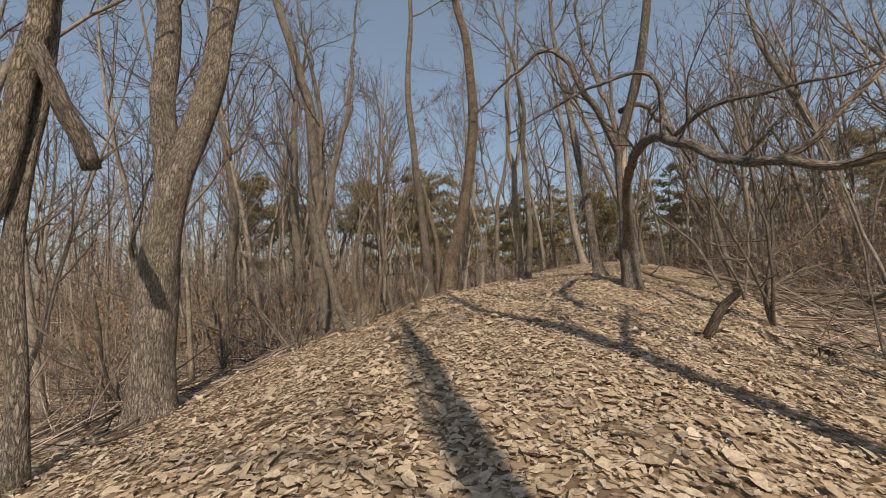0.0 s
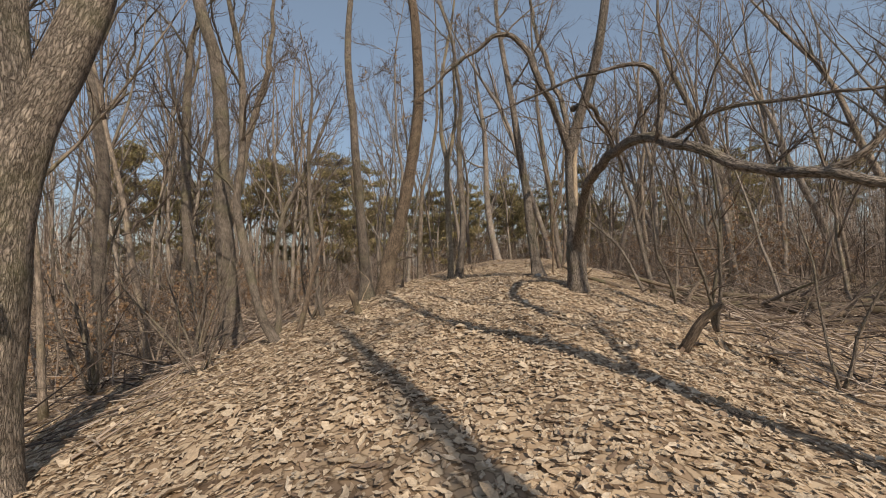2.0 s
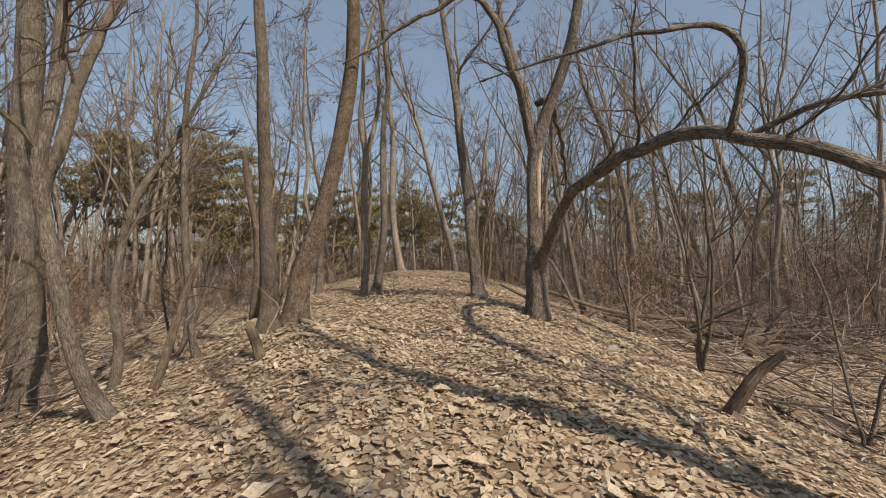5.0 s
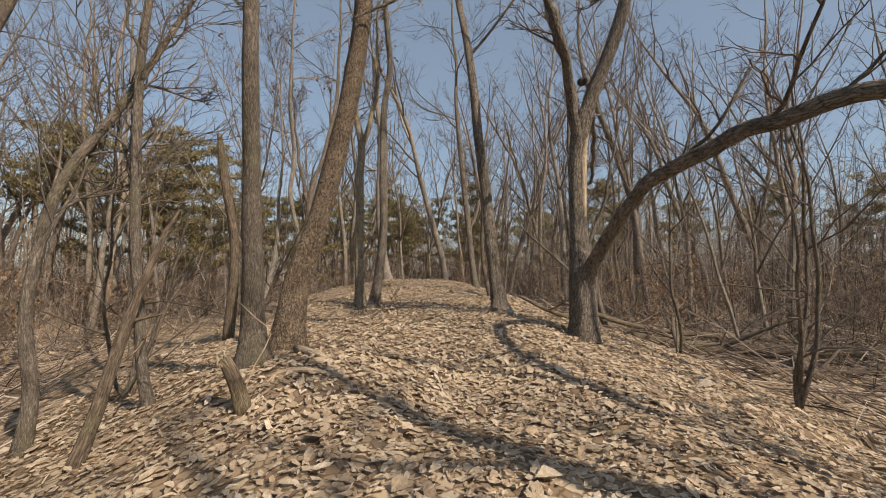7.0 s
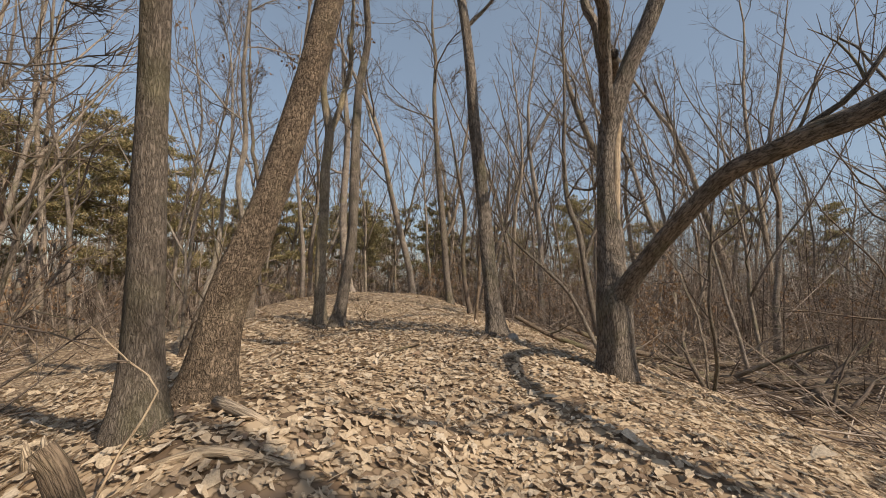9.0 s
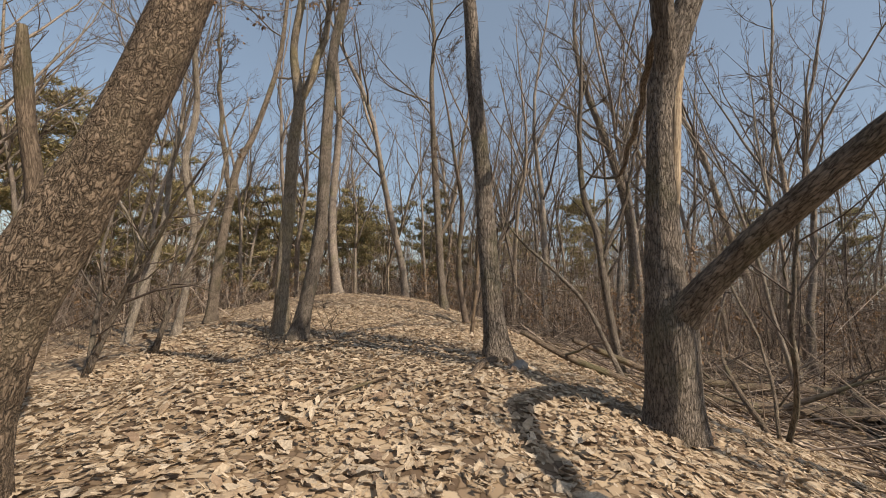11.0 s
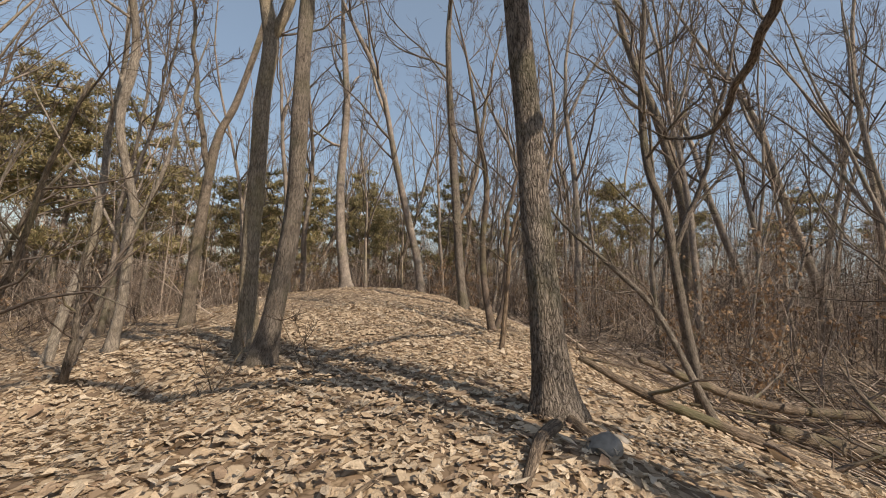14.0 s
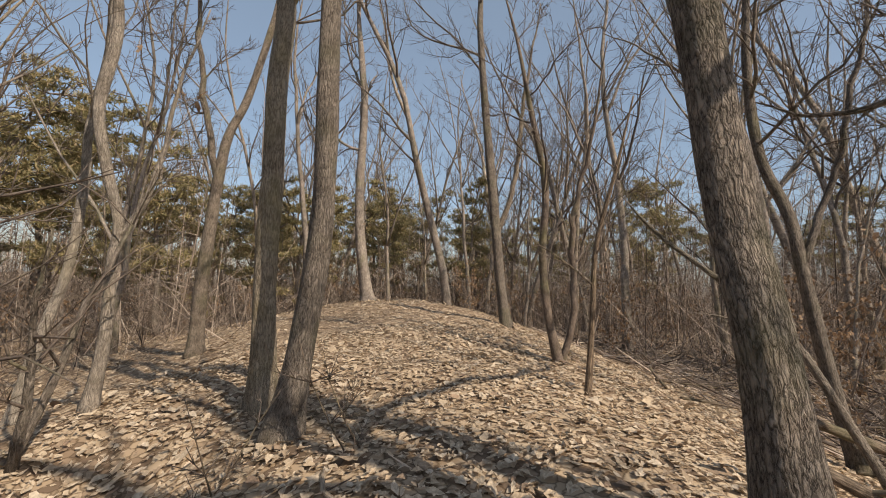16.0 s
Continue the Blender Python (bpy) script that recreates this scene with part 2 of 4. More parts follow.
# ---- tubes and trees ----
class Tubes:
    """Collects tapered round pieces into one mesh."""

    def __init__(self):
        self.v, self.f, self.a, self.n = [], [], [], 0

    def add(self, pts, radii, sides=8, rough=0.0, seed=0, cap=True):
        p, r = np.asarray(pts, float), np.asarray(radii, float)
        k = len(p)
        t = np.gradient(p, axis=0)
        t /= np.linalg.norm(t, axis=1)[:, None] + 1e-9
        ref = np.eye(3)[np.argmin(np.abs(t.mean(0)))]
        u = np.cross(t, ref)
        u /= np.linalg.norm(u, axis=1)[:, None] + 1e-9
        w = np.cross(t, u)
        ang = np.linspace(0, 2 * math.pi, sides, endpoint=False)
        c, s = np.cos(ang), np.sin(ang)
        length = np.concatenate([[0], np.cumsum(np.linalg.norm(np.diff(p, axis=0), axis=1))]) + seed * 1.37
        rr = np.repeat(r[:, None], sides, 1)
        if rough:
            ph = seed * 2.1
            rr = rr * (1 + rough * (np.sin(3 * ang[None] + 0.9 * length[:, None] + ph) + 0.6 * np.sin(5 * ang[None] - 2.3 * length[:, None] + 2 * ph) + 0.45 * np.sin(2 * ang[None] + 4.1 * length[:, None] + ph) + 0.35 * np.sin(8 * ang[None] + 7 * length[:, None])))
        v = p[:, None, :] + rr[..., None] * (c[None, :, None] * u[:, None, :] + s[None, :, None] * w[:, None, :])
        at = np.stack([rr * c[None], rr * s[None], np.repeat(length[:, None], sides, 1)], -1) + seed * 0.713
        i = np.arange(sides)
        j = (i + 1) % sides
        for q in range(k - 1):
            o = self.n + q * sides
            self.f.extend(np.stack([o + i, o + j, o + sides + j, o + sides + i], -1).tolist())
        if cap:
            self.f.append((self.n + (k - 1) * sides + i).tolist())
            self.f.append((self.n + i[::-1]).tolist())
        self.v.append(v.reshape(-1, 3))
        self.a.append(at.reshape(-1, 3))
        self.n += k * sides

    def mesh(self, name, mat, origin=(0, 0, 0)):
        return mesh_from(name, (np.concatenate(self.v) - np.asarray(origin)).tolist(), self.f, mat, attr=np.concatenate(self.a))


def smooth_line(pts, step):
    """A smooth curve through rows of numbers, with about that many metres between its rows."""
    p = np.asarray(pts, float)
    e = np.concatenate([[2 * p[0] - p[1]], p, [2 * p[-1] - p[-2]]])
    out = []
    for k in range(1, len(e) - 2):
        n = max(2, int(np.linalg.norm(e[k + 1][:3] - e[k][:3]) / step))
        for s in np.arange(n) / n:
            a, b, c, d = e[k - 1], e[k], e[k + 1], e[k + 2]
            out.append(0.5 * (2 * b + (c - a) * s + (2 * a - 5 * b + 4 * c - d) * s * s + (3 * b - a - 3 * c + d) * s ** 3))
    return np.array(out + [e[-2]])


def unit(v):
    return v / (np.linalg.norm(v) + 1e-9)


def branch(rng, p, d, length, r0, r1, bend=0.16, lift=0.05, seg=0.35, least=3):
    n = max(least, int(length / seg))
    pts = [np.array(p, float)]
    d = unit(np.array(d, float))
    for _ in range(n):
        d = unit(d + rng.normal(0, bend, 3) + (0, 0, lift))
        pts.append(pts[-1] + d * length / n)
    return np.array(pts), np.linspace(r0, r1, n + 1)


def sideways(rng, d, lo, hi):
    """A direction that leaves d by an angle between lo and hi degrees."""
    a, w = radians(rng.uniform(lo, hi)), rng.uniform(0, 2 * math.pi)
    d = unit(d)
    u = unit(np.cross(d, np.eye(3)[np.argmin(np.abs(d))]))
    v = np.cross(d, u)
    return d * math.cos(a) + (u * math.cos(w) + v * math.sin(w)) * math.sin(a)


def ramify(rng, out, pts, radii, depth, start=0.3, count=6, ratio=0.5, sides=(6, 4, 3), spray=(30, 65), lift=0.07, thin=0.006, host=None, mat=None, origin=(0, 0, 0), more=0):
    """Grows side branches on a limb, and twigs on these, into out; with a host its first branches become parts of that."""
    pts, radii = np.asarray(pts), np.asarray(radii)
    total = np.linalg.norm(np.diff(pts, axis=0), axis=1).sum()
    for q in range(count):
        s = start + (1 - start) * (q + rng.uniform(0.1, 0.9)) / count
        k = min(len(pts) - 2, int(s * (len(pts) - 1)))
        d = sideways(rng, pts[k + 1] - pts[k], *spray)
        if d[2] < -0.2:
            d[2] *= -0.5
        size = total * ratio * (1.15 - 0.6 * s) * rng.uniform(0.6, 1.2)
        r0 = max(thin, radii[k] * rng.uniform(0.4, 0.62))
        cuts = {1: 4.3, 2: 6.5}.get(depth, 9) if more else {1: 1.05, 2: 3.4}.get(depth, 6)
        bp, br = branch(rng, pts[k], d, size, r0, max(thin * 0.45, r0 * 0.25), bend=0.2 if depth > 1 or more else 0.13, lift=lift, seg=max(0.12, size / cuts), least=2 if more else 1)
        n = sides[min(len(sides) - 1, max(0, 3 - depth))]
        if host:
            one = Tubes()
            one.add(bp, br, n, cap=False, seed=rng.uniform(0, 30))
            part("branch", one.mesh("branch", mat, origin), host)
        else:
            out.add(bp, br, n, cap=False, seed=rng.uniform(0, 30))
        if depth > 1:
            ramify(rng, out, bp, br, depth - 1, 0.15, max(3, count - 2 + more), 0.5, sides, (25, 55), lift, thin, more=more)


def part(name, me, parent, label=""):
    ob = new(name, me)
    ob.parent = parent
    if name in ("twigs", "needles", "dead_leaves"):
        ob["kind"] = "stuff"
    if label:
        ob["label"] = label
    return ob


def root(name, x, y, z, label, category, group=""):
    ob = tagged(new(name), label, category, group)
    ob.location = (x, y, z)
    return ob


def hang_leaves(rng, thing, pts, count, above):
    """Withered leaves that still hang on the twigs, in small bunches."""
    V, F = [], []
    pts = pts[pts[:, 2] > above]
    for q in range(count // 5):
        c0 = pts[int(rng.integers(len(pts)))]
        for _ in range(5):
            c = c0 + rng.normal(0, 0.06, 3)
            d = unit(rng.normal(0, 0.6, 3) - (0, 0, 0.9)) * rng.uniform(0.07, 0.14)
            w = unit(np.cross(d, rng.normal(0, 1, 3))) * 0.035
            n = len(V)
            V += [c, c + d * 0.5 - w, c + d, c + d * 0.5 + w]
            F.append((n, n + 1, n + 2, n + 3))
    part("dead_leaves", mesh_from("dead_leaves", np.array(V).tolist(), F, M_HUNG, smooth=False), thing, "withered rust-brown leaves")


def bare_tree(name, label, spine, top, mat, limbs=(), seed=1, first=0.45, count=9, sides=14, flare=1.5, group="", twig_mat=None, rough=0.05, ratio=0.33, depth=3, step=0.16, girth=1.0, hung=0):
    """A leafless tree. spine: rows of x, y, z and radius along the trunk; top: the height to which it grows on above them; limbs: more such rows, each a limb."""
    rng = np.random.default_rng(seed)
    rows = [[a, b, c, e * girth] for a, b, c, e in spine]
    x, y = rows[0][:2]
    z0 = height(x, y)
    rows[0][2] = z0 - 0.12
    d = unit(np.array(rows[-1][:3]) - np.array(rows[-2][:3]))
    r = rows[-1][3]
    keep = len(rows)
    left = top - rows[-1][2]
    n = max(1, int(left / 1.1))
    for q in range(n):
        d = unit(d * (1, 1, 1.0) + rng.normal(0, 0.10, 3) + (0, 0, 0.12))
        f = (q + 1) / n
        rows.append([*(np.array(rows[-1][:3]) + d * left / n), r * (1 - 0.85 * f)])
    line = smooth_line(rows, step)
    line[:, 3] = np.maximum(line[:, 3], 0.012)
    above = line[:, 2] - z0
    line[:, 3] *= 1 + (flare - 1) * np.exp(-np.maximum(above, 0) / 0.22)
    o = (x, y, z0)
    thing = root(name, *o, label, "tree", group)
    trunk = Tubes()
    trunk.add(line[:, :3], line[:, 3], sides, rough, seed)
    part("trunk", trunk.mesh("trunk", mat, o), thing)
    twigs = Tubes()
    ramify(rng, twigs, line[:, :3], line[:, 3] * 0.8, depth, first, count, ratio, host=thing, mat=mat, origin=o, more=1)
    for k, limb in enumerate(limbs):
        ll = smooth_line(limb, step * 1.2)
        ll[:, 3] *= girth
        run = np.linspace(0, np.linalg.norm(np.diff(ll[:, :3], axis=0), axis=1).sum(), len(ll))
        kink = np.minimum(1, run / 0.8) * np.minimum(0.008 + 0.042 * np.exp(-(ll[:, 3] / 0.07) ** 2), 0.75 * ll[:, 3])
        for axis, (slow, fast) in enumerate(((4.3, 9.1), (3.7, 10.3), (5.1, 8.2))):
            ll[:, axis] += kink * (np.sin(slow * run + seed + axis * 2 + k) + 0.5 * np.sin(fast * run + 2 * seed + k))
        t = Tubes()
        t.add(ll[:, :3], np.maximum(ll[:, 3], 0.01), max(8, sides - 4), rough, seed + k + 3)
        part("limb", t.mesh("limb", mat, o), thing)
        if limb[-1][2] < limb[0][2] - 0.5:
            continue
        ramify(rng, twigs, ll[:, :3], ll[:, 3] * 0.6, depth if limb[0][3] > 0.06 else 2, 0.2, count, ratio * 0.62, host=thing, mat=mat, origin=o, more=1)
    if twigs.n:
        part("twigs", twigs.mesh("twigs", twig_mat or M_TWIG, o), thing)
    if hung:
        hang_leaves(rng, thing, np.concatenate(twigs.v) - np.array(o), hung, 3.0)
    return thing


# ---- the trees beside the path ----
oak = bare_tree(
    "oak_tree", "large grey-brown oak with furrowed bark and a low arching limb", [(4.84, 10.76, 1.0, 0.235), (4.84, 10.78, 1.45, 0.235), (4.84, 10.80, 1.9, 0.235), (4.85, 10.85, 2.25, 0.18), (4.87, 10.89, 2.8, 0.158), (4.86, 10.90, 3.4, 0.15), (4.87, 10.90, 4.0, 0.15), (4.88, 10.86, 4.5, 0.155), (5.0, 10.65, 5.3, 0.125), (5.15, 10.4, 6.0, 0.12), (5.3, 10.2, 6.8, 0.11)], 17, M_OAK,
    limbs=[[(4.84, 10.74, 1.92, 0.158), (4.7, 10.42, 2.28, 0.122), (4.5, 9.95, 2.70, 0.101), (4.19, 9.17, 3.25, 0.094), (3.88, 8.2, 3.46, 0.090), (3.63, 7.46, 3.52, 0.083), (3.58, 6.79, 3.52, 0.079), (3.5, 6.1, 3.3, 0.072), (3.5, 5.2, 2.78, 0.061), (3.55, 4.34, 2.44, 0.054), (3.95, 3.7, 2.3, 0.040), (4.6, 2.9, 2.35, 0.029), (5.4, 2.0, 2.6, 0.014)],
           [(3.5, 6.3, 3.36, 0.045), (3.42, 6.15, 3.8, 0.04), (3.3, 6.15, 4.3, 0.034), (2.8, 6.45, 4.42, 0.026), (2.0, 7.2, 4.25, 0.017), (1.4, 7.9, 4.1, 0.008)],
           [(3.5, 6.2, 3.3, 0.035), (3.7, 5.6, 3.5, 0.03), (3.95, 4.9, 3.45, 0.022), (4.3, 4.2, 3.3, 0.015), (4.7, 3.6, 3.4, 0.008)],
           [(3.55, 4.34, 2.44, 0.043), (3.8, 4.1, 2.6, 0.036), (4.15, 3.8, 3.1, 0.029), (4.5, 3.5, 3.6, 0.014)],
           [(4.87, 10.87, 4.3, 0.101), (4.5, 10.7, 5.1, 0.086), (3.85, 10.42, 6.0, 0.079), (3.5, 10.45, 6.8, 0.068), (3.06, 10.57, 7.23, 0.058), (2.4, 10.95, 7.0, 0.043), (1.8, 11.4, 6.57, 0.032), (0.9, 11.9, 5.9, 0.018)],
           [(4.87, 10.87, 4.5, 0.086), (4.75, 10.9, 5.4, 0.072), (4.5, 11.1, 6.6, 0.061), (4.2, 11.4, 8.2, 0.047), (4.3, 11.6, 10.0, 0.022)],
           [(4.95, 10.85, 5.6, 0.08), (5.6, 11.2, 5.9, 0.065), (6.5, 11.8, 5.65, 0.055), (7.4, 12.5, 5.1, 0.05), (8.0, 13.0, 4.7, 0.042), (8.35, 13.35, 4.6, 0.035), (8.6, 13.9, 4.75, 0.025), (8.8, 14.6, 5.2, 0.01)]],
    seed=11, first=0.55, count=8, sides=26, flare=1.25, rough=0.045, step=0.1)
strip = Tubes()
sl = smooth_line([(4.88, 10.82, 2.8, 0.03), (4.885, 10.785, 3.1, 0.05), (4.885, 10.785, 3.7, 0.06), (4.89, 10.775, 4.2, 0.06), (4.95, 10.7, 4.8, 0.03)], 0.12)
strip.add(sl[:, :3], sl[:, 3], 10, 0.1, 2)
part("bare_wood_strip", strip.mesh("bare_wood_strip", M_WOOD, oak.location), oak, "pale torn wood where the bark is gone")

bare_tree("slender_oak_tree", "straight young oak with ridged grey bark, leaning slightly", [(4.95, 13.10, 1.12, 0.17), (4.88, 13.16, 1.65, 0.15), (4.83, 13.23, 2.3, 0.136), (4.83, 13.36, 3.0, 0.13), (4.81, 13.46, 3.8, 0.125), (4.74, 13.54, 4.6, 0.12), (4.66, 13.62, 5.4, 0.113), (4.54, 13.66, 6.5, 0.1)], 16, M_OAK, seed=12, first=0.42, count=8, sides=22, flare=1.6, step=0.1)
bare_tree("forked_tree", "slim grey tree that forks high up, beside its twin", [(3.31, 17.39, 1.15, 0.15), (3.24, 17.40, 2.56, 0.135), (3.24, 17.40, 3.73, 0.13), (3.21, 17.41, 4.83, 0.125), (3.24, 17.4, 5.8, 0.12), (3.05, 17.5, 6.9, 0.085)], 17, M_GREEN, limbs=[[(3.24, 17.4, 5.8, 0.09), (3.45, 17.35, 6.5, 0.085), (3.62, 17.3, 7.6, 0.07), (3.6, 17.3, 9.5, 0.045), (3.7, 17.2, 11.5, 0.015)]], seed=13, hung=160, girth=0.92, first=0.5, count=7, sides=16, flare=1.6)
bare_tree("slim_tree", "slim brown tree with a slightly crooked trunk", [(3.29, 16.41, 1.07, 0.16), (3.41, 16.38, 1.94, 0.135), (3.51, 16.35, 2.99, 0.12), (3.50, 16.35, 3.88, 0.118), (3.47, 16.36, 4.78, 0.112), (3.46, 16.36, 5.72, 0.105), (3.47, 16.36, 6.69, 0.095)], 17, M_SMOOTH, seed=14, girth=0.93, first=0.5, count=7, sides=16, flare=1.5)
bare_tree("leaning_oak_tree", "thick leaning oak with dark furrowed bark", [(0.1, 11.92, 0.9, 0.24), (0.22, 12.02, 1.7, 0.205), (0.43, 12.08, 2.4, 0.19), (0.61, 12.12, 3.0, 0.178), (0.84, 12.14, 4.0, 0.17), (1.0, 12.1, 5.0, 0.165), (1.13, 12.1, 6.1, 0.155)], 17, M_SCALY, seed=15, girth=0.9, first=0.5, count=8, sides=22, flare=1.45, step=0.1)
bare_tree("upright_tree", "upright grey-brown tree beside the leaning oak", [(-0.36, 11.45, 0.8, 0.19), (-0.40, 11.42, 1.5, 0.16), (-0.44, 11.38, 2.18, 0.14), (-0.53, 11.25, 3.46, 0.12), (-0.6, 11.1, 4.45, 0.112), (-0.62, 11.1, 5.12, 0.107)], 16, M_SMOOTH, seed=16, girth=0.83, first=0.5, count=7, sides=18, flare=1.5, step=0.12)
bare_tree("twin_trunk_oak_tree", "big oak whose trunk forks into two thick stems", [(-4.0, 5.75, -0.3, 0.34), (-3.98, 5.77, 0.53, 0.33), (-3.95, 5.79, 1.58, 0.32), (-3.88, 5.84, 2.32, 0.28), (-3.78, 5.91, 3.04, 0.26), (-3.58, 6.05, 3.72, 0.245), (-3.36, 6.2, 4.64, 0.235), (-3.2, 6.31, 5.86, 0.215)], 16, M_OAK,
          limbs=[[(-3.86, 5.9, 2.6, 0.2), (-3.86, 5.86, 3.3, 0.205), (-3.88, 5.84, 3.92, 0.20), (-3.85, 5.86, 4.74, 0.2), (-3.81, 5.89, 5.59, 0.19), (-3.8, 5.95, 7.5, 0.15), (-3.6, 6.0, 10.0, 0.08), (-3.6, 6.1, 12.0, 0.02)]], seed=17, girth=0.8, first=0.5, count=8, sides=24, flare=1.35, step=0.12)
bare_tree("crooked_oak_tree", "crooked oak with flaking bark and a snapped hanging limb", [(-3.9, 3.85, -0.4, 0.16), (-3.9, 3.85, 0.8, 0.145), (-3.93, 3.82, 1.85, 0.14), (-3.86, 3.88, 2.75, 0.12), (-3.8, 3.95, 3.4, 0.125), (-3.75, 4.0, 4.4, 0.12)], 11, M_OAK,
          limbs=[[(-4.15, 3.55, 0.6, 0.10), (-4.05, 3.6, 1.6, 0.14), (-3.95, 3.68, 2.4, 0.165), (-3.86, 3.75, 3.1, 0.18), (-3.8, 3.82, 3.7, 0.18), (-3.75, 3.85, 4.6, 0.17), (-3.9, 3.8, 6.5, 0.12), (-3.8, 3.7, 9.0, 0.03)], [(-3.68, 3.75, 3.75, 0.13), (-3.55, 3.87, 3.26, 0.15), (-3.45, 3.97, 2.96, 0.16), (-3.37, 4.05, 2.65, 0.15)]], seed=18, girth=0.55, first=0.6, count=5, sides=20, flare=1.3, step=0.12)
bare_tree("tall_tree", "tall grey-brown tree at the foot of the slope", [(-3.74, 13.41, -0.3, 0.34), (-3.89, 13.38, 1.31, 0.30), (-3.96, 13.36, 2.72, 0.275), (-4.02, 13.35, 4.12, 0.25), (-3.99, 13.35, 5.55, 0.235), (-4.1, 13.33, 7.25, 0.215), (-4.38, 13.27, 8.32, 0.19)], 19, M_SMOOTH, limbs=[[(-3.95, 13.36, 2.5, 0.14), (-3.6, 13.5, 4.0, 0.13), (-3.35, 13.6, 5.5, 0.12), (-2.9, 13.7, 7.2, 0.1), (-2.7, 13.9, 9.5, 0.06), (-2.4, 14, 12.5, 0.015)]], seed=19, girth=0.78, first=0.5, count=7, sides=18)
bare_tree("tall_tree", "tall grey tree standing lower in the hollow", [(-8.15, 16.42, -1.1, 0.36), (-8.26, 16.36, 1.67, 0.31), (-8.16, 16.41, 4.62, 0.29), (-8.37, 16.31, 7.07, 0.25), (-8.54, 16.23, 8.5, 0.21)], 16, M_SMOOTH, seed=20, girth=0.58, first=0.45, sides=14)
bare_tree("tall_tree", "tall slender tree standing lower in the hollow", [(-7.0, 21.5, -0.75, 0.31), (-7.4, 21.4, 3.0, 0.29), (-7.45, 21.4, 8.0, 0.26), (-7.3, 21.4, 11.0, 0.2)], 17, M_SMOOTH, seed=21, girth=0.7, first=0.45, sides=12)
bare_tree("crooked_sapling", "thin crooked sapling with grey-brown bark", [(-2.11, 9.70, 0.21, 0.115), (-2.41, 9.66, 0.8, 0.108), (-2.64, 9.63, 1.83, 0.10), (-2.8, 9.61, 2.91, 0.095), (-2.71, 9.63, 3.87, 0.09), (-2.7, 9.63, 5.37, 0.08)], 9, M_SMOOTH, seed=22, girth=0.72, first=0.3, count=9, sides=12, flare=1.3)
bare_tree("crooked_sapling", "thin upright sapling with many crooked twigs", [(-1.37, 11.55, 0.23, 0.085), (-1.48, 11.54, 0.94, 0.08), (-1.53, 11.54, 1.55, 0.075), (-1.61, 11.54, 2.35, 0.08), (-1.66, 11.54, 3.73, 0.07), (-1.65, 11.54, 4.65, 0.065)], 7.5, M_SMOOTH, seed=23, girth=0.66, first=0.3, count=9, sides=12, flare=1.3)
bare_tree("crooked_sapling", "short leaning sapling with a broken top", [(-1.9, 10.55, 0.11, 0.10), (-1.75, 10.57, 0.71, 0.09), (-1.61, 10.59, 1.32, 0.082), (-1.46, 10.61, 1.87, 0.06), (-1.33, 10.63, 2.3, 0.045)], 2.6, M_DEAD, seed=24, girth=0.6, first=0.35, count=4, sides=12, depth=2, flare=1.2)
bare_tree("crooked_sapling", "crooked sapling bent towards the path", [(-2.46, 11.83, -0.08, 0.125), (-2.41, 11.84, 0.69, 0.115), (-2.49, 11.82, 1.39, 0.108), (-2.46, 11.83, 2.02, 0.095), (-2.3, 11.86, 2.94, 0.09), (-1.78, 11.97, 4.06, 0.07), (-1.26, 12.08, 5.36, 0.05)], 6.6, M_SMOOTH, seed=25, girth=0.58, first=0.3, count=9, sides=12, flare=1.3)
bare_tree("curved_tree", "pale grey tree with a curving trunk", [(1.69, 18.55, 0.87, 0.12), (1.78, 18.56, 1.77, 0.105), (1.77, 18.56, 2.75, 0.095), (1.80, 18.56, 3.09, 0.095), (1.6, 18.54, 3.86, 0.095), (1.5, 18.53, 4.44, 0.1), (1.58, 18.54, 5.24, 0.1), (1.56, 18.54, 5.8, 0.09)], 13, M_PALE, limbs=[[(1.78, 18.56, 2.9, 0.06), (2.1, 18.5, 3.6, 0.05), (2.2, 18.5, 4.6, 0.04), (2.5, 18.4, 6.0, 0.015)]], seed=26, hung=160, girth=0.62, first=0.4, sides=14)
bare_tree("curved_tree", "pale grey tree leaning over its neighbour", [(0.94, 19.2, 0.8, 0.115), (1.12, 19.24, 1.71, 0.108), (1.29, 19.27, 2.53, 0.1), (1.35, 19.28, 3.69, 0.1), (1.33, 19.28, 4.35, 0.085)], 10, M_PALE, seed=27, girth=0.55, first=0.4, sides=14)
bare_tree("tall_tree", "slender tree with spreading upper stems", [(2.97, 22.6, 1.05, 0.2), (2.99, 22.6, 2.41, 0.18), (3.11, 22.59, 4.51, 0.155), (3.24, 22.58, 5.68, 0.13), (3.57, 22.56, 6.68, 0.11), (4.02, 22.53, 8.91, 0.1)], 18, M_SMOOTH, limbs=[[(3.11, 22.59, 4.6, 0.1), (2.7, 22.7, 6.5, 0.085), (2.4, 22.8, 9.0, 0.05), (2.2, 22.8, 12.0, 0.015)]], seed=28, hung=160, girth=0.75, first=0.45, sides=12)
bare_tree("tall_tree", "tall straight tree at the end of the ridge", [(10.48, 30.8, 1.57, 0.30), (10.06, 30.97, 3.91, 0.25), (9.82, 31.07, 6.62, 0.21), (9.82, 31.07, 10.83, 0.18), (9.64, 31.15, 12.82, 0.16)], 20, M_FARTREE, seed=29, first=0.4, sides=12)
